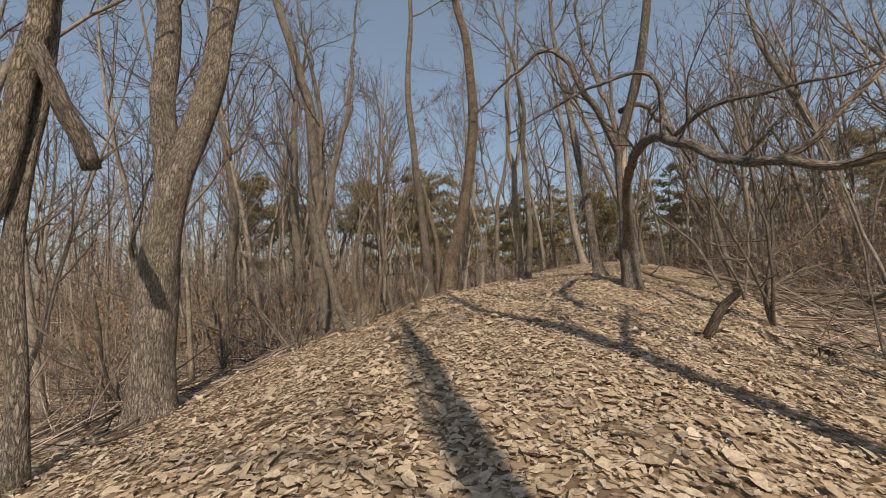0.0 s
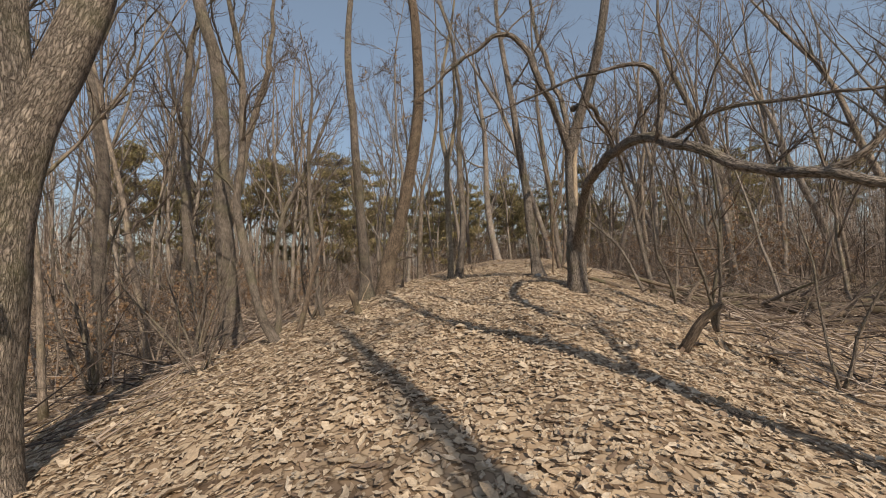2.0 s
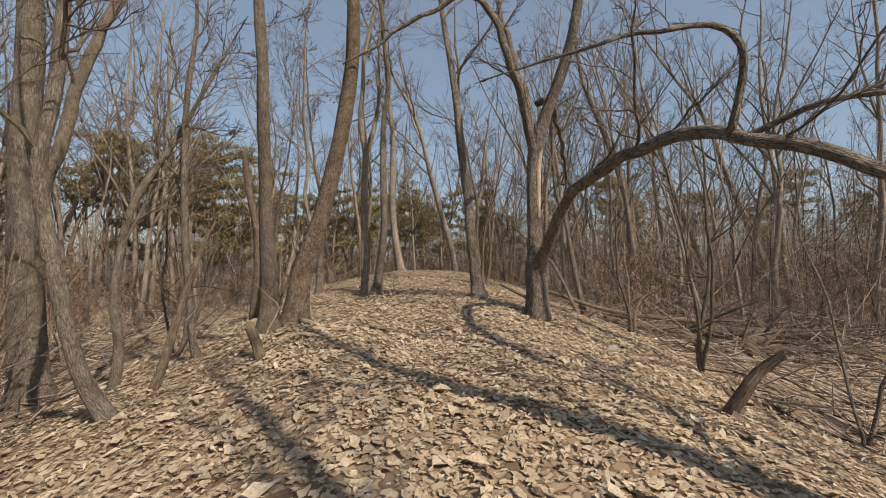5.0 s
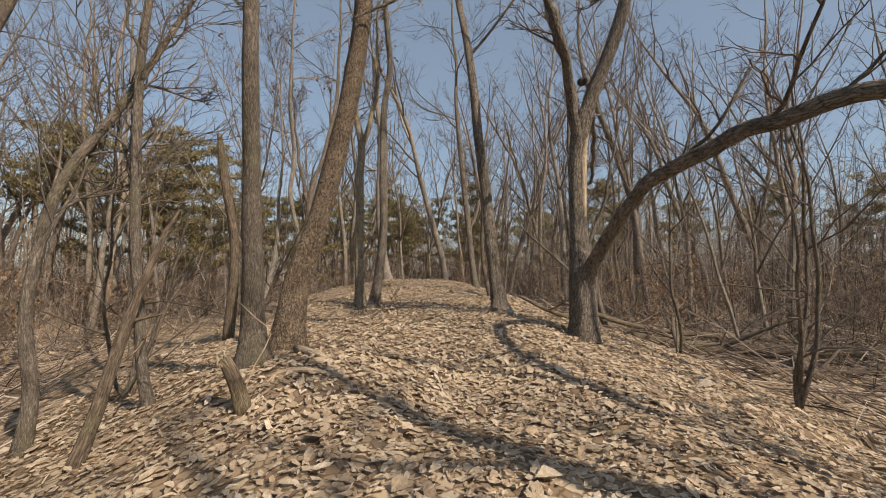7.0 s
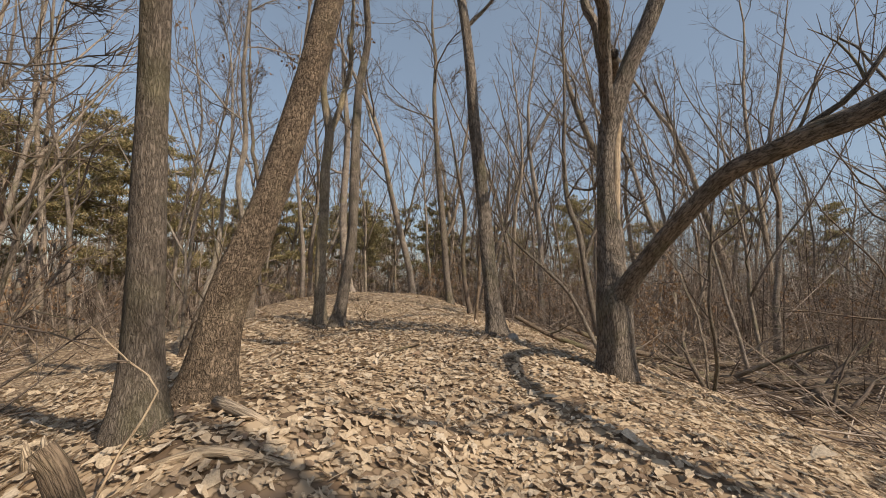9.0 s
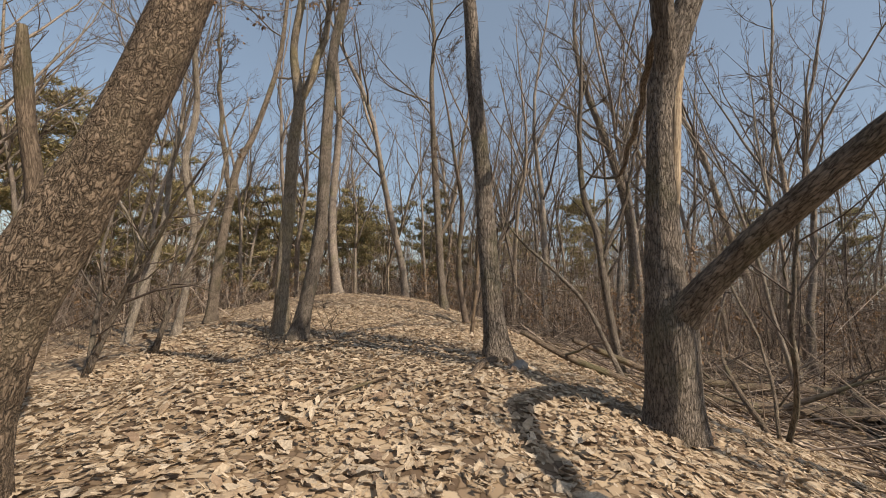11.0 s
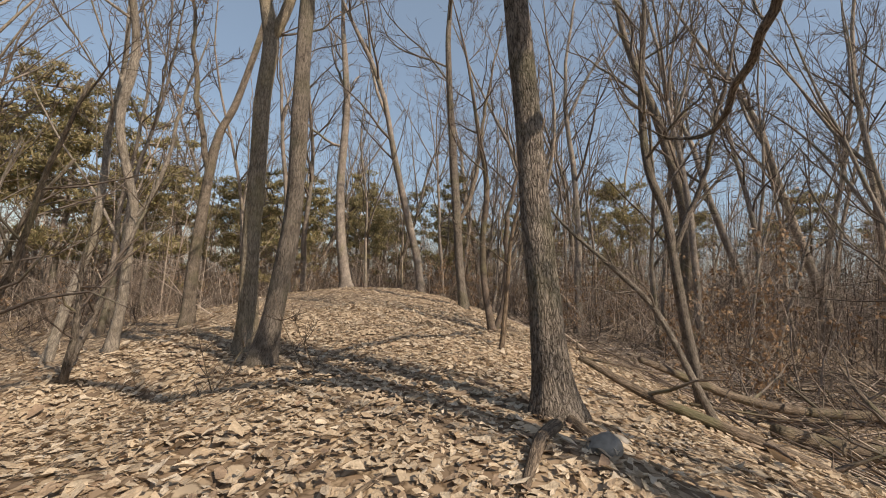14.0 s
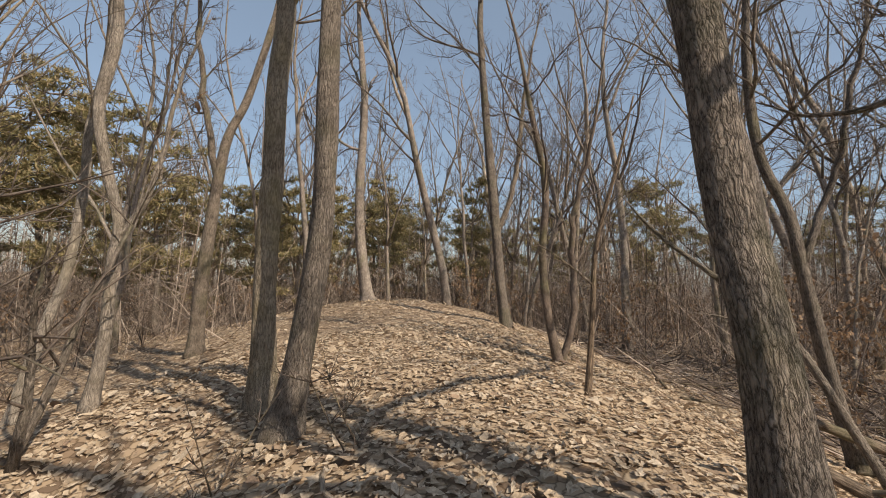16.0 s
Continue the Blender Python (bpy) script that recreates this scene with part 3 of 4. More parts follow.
bare_tree("thin_tree", "thin straight tree on the shoulder of the ridge", [(10.14, 20.86, 1.12, 0.14), (9.98, 21.01, 2.71, 0.135), (9.77, 21.2, 5.23, 0.13), (9.58, 21.38, 7.54, 0.11), (9.4, 21.54, 9.94, 0.09)], 18, M_SMOOTH, limbs=[[(9.85, 21.1, 4.0, 0.08), (10.3, 20.9, 5.5, 0.07), (10.5, 20.8, 8.0, 0.05), (10.9, 20.6, 11.0, 0.012)]], seed=30, first=0.4, sides=12)
bare_tree("thin_tree", "thin dark sapling on the shoulder of the ridge", [(8.0, 17.2, 1.14, 0.08), (7.86, 17.37, 2.09, 0.071), (7.78, 17.46, 3.17, 0.066), (7.8, 17.44, 4.38, 0.061), (7.62, 17.65, 5.76, 0.045)], 9, M_TWIG, limbs=[[(7.98, 17.2, 1.2, 0.06), (8.15, 17.05, 2.4, 0.055), (8.1, 17.1, 3.6, 0.05), (8.35, 16.9, 5.2, 0.03), (8.5, 16.7, 7.0, 0.01)]], seed=31, first=0.35, sides=10)
bare_tree("thin_tree", "thin pale sapling with upswept twigs", [(6.88, 15.82, 1.3, 0.042), (6.91, 15.78, 2.23, 0.037), (6.94, 15.75, 3.18, 0.031), (7.08, 15.56, 4.15, 0.023)], 5.2, M_DEAD, seed=32, first=0.35, count=7, sides=8, flare=1.2, depth=2)
bare_tree("crooked_sapling", "bowed sapling arching towards the ridge", [(9.07, 13.43, 0.38, 0.10), (8.92, 13.78, 1.08, 0.092), (8.72, 14.25, 2.04, 0.085), (8.46, 14.85, 2.69, 0.07), (8.12, 15.61, 3.43, 0.05)], 4.2, M_SMOOTH, seed=33, girth=0.55, first=0.4, count=6, sides=12, flare=1.3, depth=2)
bare_tree("crooked_sapling", "forked sapling in the hollow beside the ridge", [(9.76, 13.89, 0.18, 0.13), (9.64, 14.12, 1.46, 0.118), (9.53, 14.33, 2.77, 0.108), (9.46, 14.47, 3.72, 0.1), (9.32, 14.74, 4.61, 0.095), (9.27, 14.86, 5.99, 0.08)], 10, M_SMOOTH, limbs=[[(9.5, 14.35, 3.0, 0.07), (9.9, 14.1, 4.2, 0.06), (10.1, 13.8, 6.0, 0.045), (10.6, 13.6, 8.2, 0.012)]], seed=34, girth=0.75, first=0.35, sides=12, flare=1.3)
bare_tree("tall_tree", "dark tall tree in the hollow beyond the fallen logs", [(17.0, 17.3, 0.1, 0.26), (17.0, 17.4, 2.6, 0.22), (16.9, 17.5, 5.2, 0.2), (16.5, 18.0, 7.6, 0.17)], 18, M_SMOOTH, seed=35, first=0.35, sides=12)

bare_tree("leaning_tree", "thick leaning tree behind the start of the path", [(4.35, -0.4, 0, 0.24), (4.05, -0.4, 2.8, 0.21), (3.7, -0.35, 5.5, 0.19), (3.2, -0.3, 8.2, 0.15)], 12, M_SMOOTH, seed=49, first=0.5, count=7, sides=12)
bare_tree("leaning_tree", "slim leaning tree behind the start of the path", [(1.3, -3.0, 0, 0.17), (1.5, -3.0, 2.7, 0.15), (1.66, -3.0, 5.4, 0.14), (1.85, -3.0, 8.2, 0.12), (2.05, -3.0, 10.9, 0.08)], 13, M_SMOOTH, seed=48, first=0.6, count=6, sides=12)
# trees behind the start of the walk, whose shadows lie along the ridge
for k, (x, y, r, h) in enumerate([(-2.4, -6.0, 0.15, 12), (6.6, -1.2, 0.14, 12), (7.9, 4.2, 0.15, 14), (3.0, -8.5, 0.2, 15), (7.4, 1.5, 0.15, 14)]):
    z = height(x, y)
    bare_tree("tall_tree", "tall bare tree behind the start of the path", [(x, y, z, r * 1.1), (x + 0.1, y + 0.1, z + 2.5, r), (x - 0.1, y + 0.1, z + 5, r * 0.8)], h, M_SMOOTH, seed=50 + k, first=0.4, count=7, sides=12)


# ---- multi-stemmed shrubs, stubs and fallen wood near the path ----
def shrub(name, label, x, y, stems, tall, seed, r=0.03, lean=0.35, mat=None, depth=2, group=""):
    rng = np.random.default_rng(seed)
    z = height(x, y)
    thing = root(name, x, y, z, label, "shrub", group)
    twigs = Tubes()
    for k in range(stems):
        a = rng.uniform(0, 2 * math.pi)
        d = unit(np.array([math.cos(a) * lean, math.sin(a) * lean, 1]))
        size = tall * rng.uniform(0.65, 1.1)
        p, rr = branch(rng, (rng.normal(0, 0.05), rng.normal(0, 0.05), -0.08), d, size, r * rng.uniform(0.7, 1.2), r * 0.25, 0.10, 0.04, 0.3)
        t = Tubes()
        t.add(p, rr, 8, 0.04, seed + k)
        part("stem", t.mesh("stem", mat or M_SMOOTH), thing)
        ramify(rng, twigs, p, rr, depth, 0.25, 6, 0.42, thin=0.005)
    part("twigs", twigs.mesh("twigs", M_TWIG), thing)
    return thing


shrub("hazel_shrub", "many-stemmed bare shrub with crooked twigs", 6.5, 8.35, 3, 5.2, 61, 0.045, 0.3)
shrub("hazel_shrub", "many-stemmed bare shrub at the edge of the ridge", 7.6, 10.6, 2, 5.0, 62, 0.035, 0.3)
shrub("hazel_shrub", "thin bare shrub leaning over the leaf litter", 6.6, 6.2, 2, 4.2, 63, 0.03, 0.3)
shrub("hazel_shrub", "thin bare shrub beside the upright tree", -1.7, 12.6, 4, 3.4, 64, 0.03, 0.4)
shrub("hazel_shrub", "thin pale shrub on the slope", -3.4, 9.2, 4, 2.6, 65, 0.028, 0.5)
shrub("hazel_shrub", "thin pale shrub on the slope", -4.1, 11.5, 5, 3.6, 66, 0.035, 0.35)
shrub("hazel_shrub", "bare shrub with crooked stems at the foot of the slope", -5.4, 10.3, 4, 3.8, 67, 0.05, 0.3)
shrub("hazel_shrub", "bare shrub with crooked stems at the foot of the slope", -6.4, 8.4, 5, 3.6, 68, 0.04, 0.4)
shrub("hazel_shrub", "small bare shrub near the slim trees", 2.6, 15.9, 2, 1.0, 69, 0.008, 0.5, M_DEAD)
shrub("hazel_shrub", "small bare shrub near the slim trees", 3.75, 15.7, 2, 1.1, 70, 0.008, 0.5, M_DEAD)
shrub("hazel_shrub", "bare sapling clump beside the pale trees", 0.5, 17.0, 3, 3.8, 71, 0.05, 0.35)
shrub("hazel_shrub", "bare sapling clump beside the pale trees", 1.3, 17.6, 2, 3.4, 72, 0.045, 0.4)


def fallen(name, label, rows, mat, seed, sides=12, twiggy=0, lift=0.6):
    """A fallen trunk or branch: rows of x, y, height above the ground and radius."""
    rng = np.random.default_rng(seed)
    pts = [(x, y, height(x, y) + h + r * lift, r) for x, y, h, r in rows]
    line = smooth_line(pts, 0.18)
    x, y, z = pts[0][:3]
    thing = root(name, x, y, height(x, y), label, "log" if sides > 9 else "branch")
    o = thing.location
    t = Tubes()
    t.add(line[:, :3], line[:, 3], sides, 0.06, seed)
    part("stem", t.mesh("stem", mat, o), thing)
    if twiggy:
        tw = Tubes()
        ramify(rng, tw, line[:, :3], line[:, 3], 2, 0.2, twiggy, 0.3, lift=0.02)
        part("twigs", tw.mesh("twigs", M_TWIG, o), thing)
    return thing


fallen("fallen_branch", "long pale fallen branch lying down the slope", [(6.1, 13.75, 0.35, 0.035), (6.57, 13.23, 0.12, 0.05), (6.9, 12.7, 0.03, 0.06), (7.3, 12.2, 0.0, 0.06), (7.9, 11.6, 0.0, 0.055)], M_DEAD, 81, 9, 3)
fallen("fallen_log", "thick brown fallen trunk lying in the hollow", [(9.5, 12.9, 0.1, 0.1), (11.0, 12.0, 0.12, 0.13), (13.0, 10.7, 0.15, 0.15), (15.2, 9.2, 0.1, 0.16)], M_DEAD, 82, 14, 4)
fallen("fallen_log", "grey fallen trunk resting across other branches", [(8.4, 14.3, 0.45, 0.05), (10.5, 13.4, 0.35, 0.075), (13.5, 12.6, 0.2, 0.09), (17.0, 11.2, 0.05, 0.11)], M_DEAD, 83, 12, 5)
fallen("fallen_log", "dark fallen trunk in the brush of the hollow", [(9.0, 9.8, 0.03, 0.07), (11.0, 9.4, 0.06, 0.09), (13.5, 8.4, 0.05, 0.1)], M_DEAD, 84, 12, 4)
fallen("fallen_branch", "crooked fallen branch propped on the ground", [(8.2, 10.9, 0.0, 0.05), (9.2, 11.6, 0.5, 0.045), (10.4, 12.2, 1.0, 0.035), (11.6, 12.6, 1.3, 0.02)], M_DEAD, 85, 9, 5)
fallen("fallen_branch", "thin fallen stick on the leaf litter", [(2.1, 12.5, 0.02, 0.018), (2.9, 12.7, 0.03, 0.016), (3.6, 13.1, 0.03, 0.01)], M_DEAD, 86, 7)
fallen("exposed_root", "gnarled root showing through the leaves", [(4.95, 13.05, 0.02, 0.045), (4.75, 12.75, 0.0, 0.045), (4.6, 12.45, -0.02, 0.035), (4.4, 12.1, -0.06, 0.02)], M_DEAD, 87, 9)
fallen("exposed_root", "pale root crossing the leaf-covered mound", [(-0.35, 10.75, 0.0, 0.02), (-0.1, 10.64, 0.02, 0.03), (0.1, 10.5, 0.02, 0.028), (0.35, 10.35, 0.0, 0.018)], M_WOOD, 95, 9)
fallen("exposed_root", "pale root at the foot of the leaning oak", [(0.1, 11.35, 0.03, 0.05), (0.2, 11.05, 0.02, 0.04), (0.35, 10.8, 0.0, 0.025)], M_WOOD, 96, 9)
fallen("exposed_root", "gnarled root running out from the young oak", [(4.55, 12.8, 0.02, 0.05), (4.2, 12.65, 0.02, 0.045), (3.85, 12.42, 0.0, 0.035), (3.58, 12.24, -0.02, 0.02)], M_DEAD, 97, 9)
fallen("fallen_branch", "pale thin branch lying down the bank", [(3.4, 15.5, 0.0, 0.02), (3.25, 15.1, 0.03, 0.02), (3.35, 14.6, 0.02, 0.016)], M_WOOD, 98, 8, 2)


r3 = np.random.default_rng(140)
for k in range(14):
    x, y, turn, size = r3.uniform(8.6, 14), r3.uniform(6.5, 17), r3.uniform(-0.9, 0.7), r3.uniform(1.6, 3.6)
    r, up = r3.uniform(0.015, 0.036), r3.uniform(0.0, 0.6)
    fallen("fallen_branch", "grey-brown dead branch lying across others in the hollow", [(x + size * f * math.cos(turn) + r3.normal(0, 0.08), y + size * f * math.sin(turn) + r3.normal(0, 0.08), up * f + 0.03 * k % 0.2, r * (1 - 0.6 * f)) for f in (0, 0.3, 0.65, 1)], M_DEAD, 150 + k, 8, 7)
fallen("fallen_log", "thick dark rotting trunk lying in the hollow", [(10.2, 9.2, 0.02, 0.14), (11.6, 9.9, 0.06, 0.16), (13.4, 10.2, 0.04, 0.17), (15.5, 11.0, 0.0, 0.15)], M_DEAD, 170, 14, 2)


def stone(label, x, y, size, seed):
    r2 = np.random.default_rng(seed)
    bm = bmesh.new()
    bmesh.ops.create_icosphere(bm, subdivisions=3, radius=size)
    for v in bm.verts:
        v.co *= 1 + 0.22 * noise.noise(v.co * (1.6 / size) + Vector((seed, 0, 0)))
        v.co.z *= 0.55
    me = bpy.data.meshes.new("stone")
    bm.to_mesh(me)
    bm.free()
    me.polygons.foreach_set("use_smooth", [True] * len(me.polygons))
    me.materials.append(M_STONE)
    ob = tagged(new("stone", me), label, "stone")
    ob.matrix_basis = pose(x, y, height(x, y) + size * 0.2, r2.normal(0, 8), r2.normal(0, 8), r2.uniform(0, 360))
    return ob


stone("grey lichen-spotted stone half sunk in the leaves", 4.55, 12.42, 0.13, 3)
stone("small grey stone among the dry leaves", 4.95, 12.55, 0.08, 5)
fallen("broken_stump", "short leaning broken stump in the leaves", [(4.09, 6.71, -0.08, 0.075), (4.19, 6.57, 0.25, 0.075), (4.28, 6.45, 0.55, 0.065), (4.42, 6.25, 0.85, 0.05)], M_DEAD, 88, 12, 4)
stump = fallen("broken_stump", "short broken stump at the foot of the upright tree", [(-0.6, 10.3, -0.1, 0.085), (-0.66, 10.33, 0.15, 0.07), (-0.74, 10.36, 0.38, 0.065), (-0.8, 10.38, 0.5, 0.06)], M_DEAD, 89, 18)
for k in range(7):
    a = k * 0.9
    sx, sy = -0.8 + 0.04 * math.cos(a), 10.38 + 0.04 * math.sin(a)
    sz, long = height(-0.8, 10.38) + 0.46, 0.09 + 0.05 * math.sin(k * 2.3)
    t = Tubes()
    t.add([(sx, sy, sz), (sx - 0.01, sy, sz + long * 0.6), (sx - 0.02, sy, sz + long)], [0.024, 0.015, 0.004], 6, 0.1, k)
    part("splinter", t.mesh("splinter", M_WOOD, stump.location), stump, "pale torn splinter")
fallen("dead_stick", "thin pale dead stick leaning by the stump", [(-0.62, 10.5, 0.0, 0.008), (-0.5, 10.5, 0.3, 0.007), (-0.36, 10.5, 0.55, 0.006), (-0.5, 10.55, 0.75, 0.005), (-0.68, 10.6, 1.0, 0.003)], M_WOOD, 90, 7, 2)
fallen("broken_snag", "dark broken snag standing behind the upright tree", [(-0.2, 15.98, -0.1, 0.12), (-0.15, 15.98, 1.5, 0.1), (-0.21, 15.98, 2.4, 0.095), (-0.37, 15.99, 3.2, 0.09), (-0.49, 15.99, 3.9, 0.085), (-0.56, 16.0, 4.5, 0.05)], M_DEAD, 91, 12)


# ---- woodland around: tree kinds built once and set out many times ----
PATH = [(0, 0), (-0.57, 0.57), (-0.94, 1.28), (-1.29, 3), (-1.3, 4.2), (-1.25, 5.5), (-1.0, 6.8), (-0.6, 7.7), (0.2, 8.6), (0.93, 9.3), (1.5, 10.2), (2.1, 11.2), (2.3, 12.4)]


def proto(k, tall, r, sides=9):
    rng = np.random.default_rng(200 + k)
    thing = root("bare_tree", 0, 0, 0, "leafless woodland tree with grey-brown bark", "tree", "bare trees of the wood")
    lean = rng.normal(0, 0.09, 2)
    p, rr = branch(rng, (0, 0, -0.3), (lean[0], lean[1], 1), tall, r, r * 0.12, 0.055, 0.02, 0.9)
    t = Tubes()
    rr[0] *= 1.5
    t.add(p, rr, sides, 0.05, k)
    tw = Tubes()
    forks = int(rng.integers(1, 4))
    for q in range(forks):
        i = int(len(p) * rng.uniform(0.25, 0.55))
        d = sideways(rng, p[i + 1] - p[i], 15, 35)
        bp, br = branch(rng, p[i], d, tall * rng.uniform(0.4, 0.6), rr[i] * 0.7, 0.012, 0.07, 0.05, 0.8)
        b = Tubes()
        b.add(bp, br, 7, 0.04, k + q)
        part("limb", b.mesh("limb", M_FARTREE), thing)
        ramify(rng, tw, bp, br, 3, 0.2, 6, 0.36, (4, 3, 3), (25, 55), 0.09, 0.008)
    part("trunk", t.mesh("trunk", M_FARTREE), thing)
    ramify(rng, tw, p, rr, 3, 0.3, 8, 0.28, (4, 3, 3), (25, 55), 0.09, 0.008)
    part("twigs", tw.mesh("twigs", M_TWIG), thing)
    return thing


def place_ok(x, y, gap):
    return min(math.hypot(x - a, y - b) for a, b in PATH) > gap


rng = np.random.default_rng(77)
kinds = [proto(k, t, r) for k, (t, r) in enumerate([(18, 0.16), (16, 0.12), (19, 0.19), (13, 0.085), (17, 0.13), (11, 0.06), (15, 0.10)])]
spots = []


def scatter(count, x0, x1, y0, y1, gap, ridge, apart):
    got, tries = [], 0
    while len(got) < count and tries < count * 60:
        tries += 1
        x, y = rng.uniform(x0, x1), rng.uniform(y0, y1)
        if not place_ok(x, y, gap) or (y < 29 and crest_distance(x, y) < ridge):
            continue
        if any((x - a) ** 2 + (y - b) ** 2 < apart * apart for a, b in spots):
            continue
        got.append((x, y))
        spots.append((x, y))
    return got


first_use = set()


def set_out(kind, x, y, turn, size, sink=0.0):
    m = pose(x, y, height(x, y) - sink, 0, 0, turn)
    if kind.name not in first_use:
        first_use.add(kind.name)
        kind.matrix_basis = m
        kind.scale = (size, size, size)
        return kind
    ob = copy_thing(kind, m)
    ob.scale = (size, size, size)
    return ob


for x, y in scatter(46, -20, -5.5, 5, 38, 5, 5.5, 1.7) + scatter(58, 11, 34, 3, 34, 6, 7.0, 1.6) + scatter(50, -12, 30, 25, 50, 6, 3.4, 1.7) + scatter(6, -14, 14, -22, -8, 5, 3, 2.4):
    near = min(math.hypot(x - a, y - b) for a, b in PATH) < 15
    pick = (3, 5, 6, 1)[int(rng.integers(4))] if near else int(rng.integers(len(kinds)))
    set_out(kinds[pick], x, y, rng.uniform(0, 360), rng.uniform(0.7, 1.0) if near else rng.uniform(0.8, 1.2))


def brush(k, tall, stems, withered=False):
    """Thin undergrowth: a clump of upright sticks and their twigs."""
    r2 = np.random.default_rng(400 + k)
    label = "thin undergrowth shrub with withered rust-brown leaves" if withered else "thin tangled leafless undergrowth shrub"
    thing = root("undergrowth_shrub", 0, 0, 0, label, "shrub", "undergrowth of the wood")
    tw = Tubes()
    for q in range(stems):
        a, o = r2.uniform(0, 6.28), r2.normal(0, 0.35, 2)
        p, rr = branch(r2, (o[0], o[1], -0.1), (math.cos(a) * 0.35, math.sin(a) * 0.35, 1), tall * r2.uniform(0.4, 1.1), 0.018 * r2.uniform(0.5, 1.3), 0.005, 0.12, 0.02, 0.45)
        one = tw
        if q < 4:
            one = Tubes()
        one.add(p, rr, 4, cap=False, seed=r2.uniform(0, 30))
        if q < 4:
            part("stem", one.mesh("stem", M_BRUSH), thing)
        ramify(r2, tw, p, rr, 2, 0.15, 6, 0.42, (3, 3, 3), (25, 65), 0.03, 0.005)
    part("twigs", tw.mesh("twigs", M_BRUSH), thing)
    if withered:
        hang_leaves(r2, thing, np.concatenate(tw.v), 480, 0.4)
    return thing


clumps = [brush(k, t, n, w) for k, (t, n, w) in enumerate([(3.0, 6, False), (2.2, 7, False), (4.0, 6, False), (1.5, 7, False), (3.4, 5, True), (4.4, 6, True)])]
spots = []
for x, y in scatter(62, -20, -4.6, 5, 36, 4.2, 6.0, 0.9) + scatter(42, 8.5, 30, 4, 36, 5, 6.0, 1.2) + scatter(65, -10, 26, 24, 44, 5, 2.6, 1.0):
    set_out(clumps[int(rng.choice(6, p=(0.13, 0.13, 0.13, 0.13, 0.24, 0.24)))], x, y, rng.uniform(0, 360), rng.uniform(0.7, 1.2))


# ---- pines ----
def pine(k, tall, r, crown_from, boughs=26):
    """A pine with crooked boughs, each ending in flat pads of needle tufts."""
    r2 = np.random.default_rng(600 + k)
    thing = root("pine_tree", 0, 0, 0, "tall pine with a ragged olive-green crown", "tree", "pines of the wood")
    p, rr = branch(r2, (0, 0, -0.3), (r2.normal(0, 0.12), r2.normal(0, 0.12), 1), tall, r, 0.03, 0.08, 0.03, 0.8)
    t = Tubes()
    t.add(p, rr, 9, 0.04, k)
    part("trunk", t.mesh("trunk", M_FARTREE), thing)
    br = Tubes()
    C = []
    for q in range(boughs):
        f = (q + r2.uniform()) / boughs
        s = crown_from + (1 - crown_from) * f
        i = min(len(p) - 2, int(s * (len(p) - 1)))
        a = q * 2.4 + r2.normal(0, 0.4)
        size = (0.7 + 2.6 * math.sin(math.pi * min(1, f * 0.75 + 0.2))) * r2.uniform(0.6, 1.1) * tall / 13
        bp, b_r = branch(r2, p[i], (math.cos(a), math.sin(a), 0.2), size, 0.055, 0.012, 0.18, 0.06, 0.35)
        br.add(bp, b_r, 5, cap=False, seed=r2.uniform(0, 9))
        for at in ((0.55, 0.78, 1.0) if size > 1.3 else (1.0,)):
            c = bp[int(at * (len(bp) - 1))] + r2.normal(0, 0.12, 3)
            wide = r2.uniform(0.4, 0.72) * tall / 13
            for _ in range(int(44 * wide / 0.55)):
                o = unit(r2.normal(0, 1, 3)) * r2.uniform(0.35, 1) ** 0.5
                C.append(c + o * (wide, wide, wide * 0.42))
    C = np.array(C)
    part("twigs", br.mesh("twigs", M_FARTREE), thing)
    n = 4
    c = np.repeat(C, n, 0)
    d = r2.normal(0, 1, c.shape) + (0, 0, 0.7)
    d *= (r2.uniform(0.16, 0.30, len(c)) / np.linalg.norm(d, axis=1))[:, None]
    w = np.cross(d, r2.normal(0, 1, c.shape))
    w *= 0.034 / (np.linalg.norm(w, axis=1)[:, None] + 1e-9)
    V = np.stack([c - w, c + w, c + d], 1).reshape(-1, 3)
    F = np.arange(len(V)).reshape(-1, 3)
    part("needles", mesh_from("needles", V.tolist(), F.tolist(), M_PINE, smooth=False), thing)
    return thing


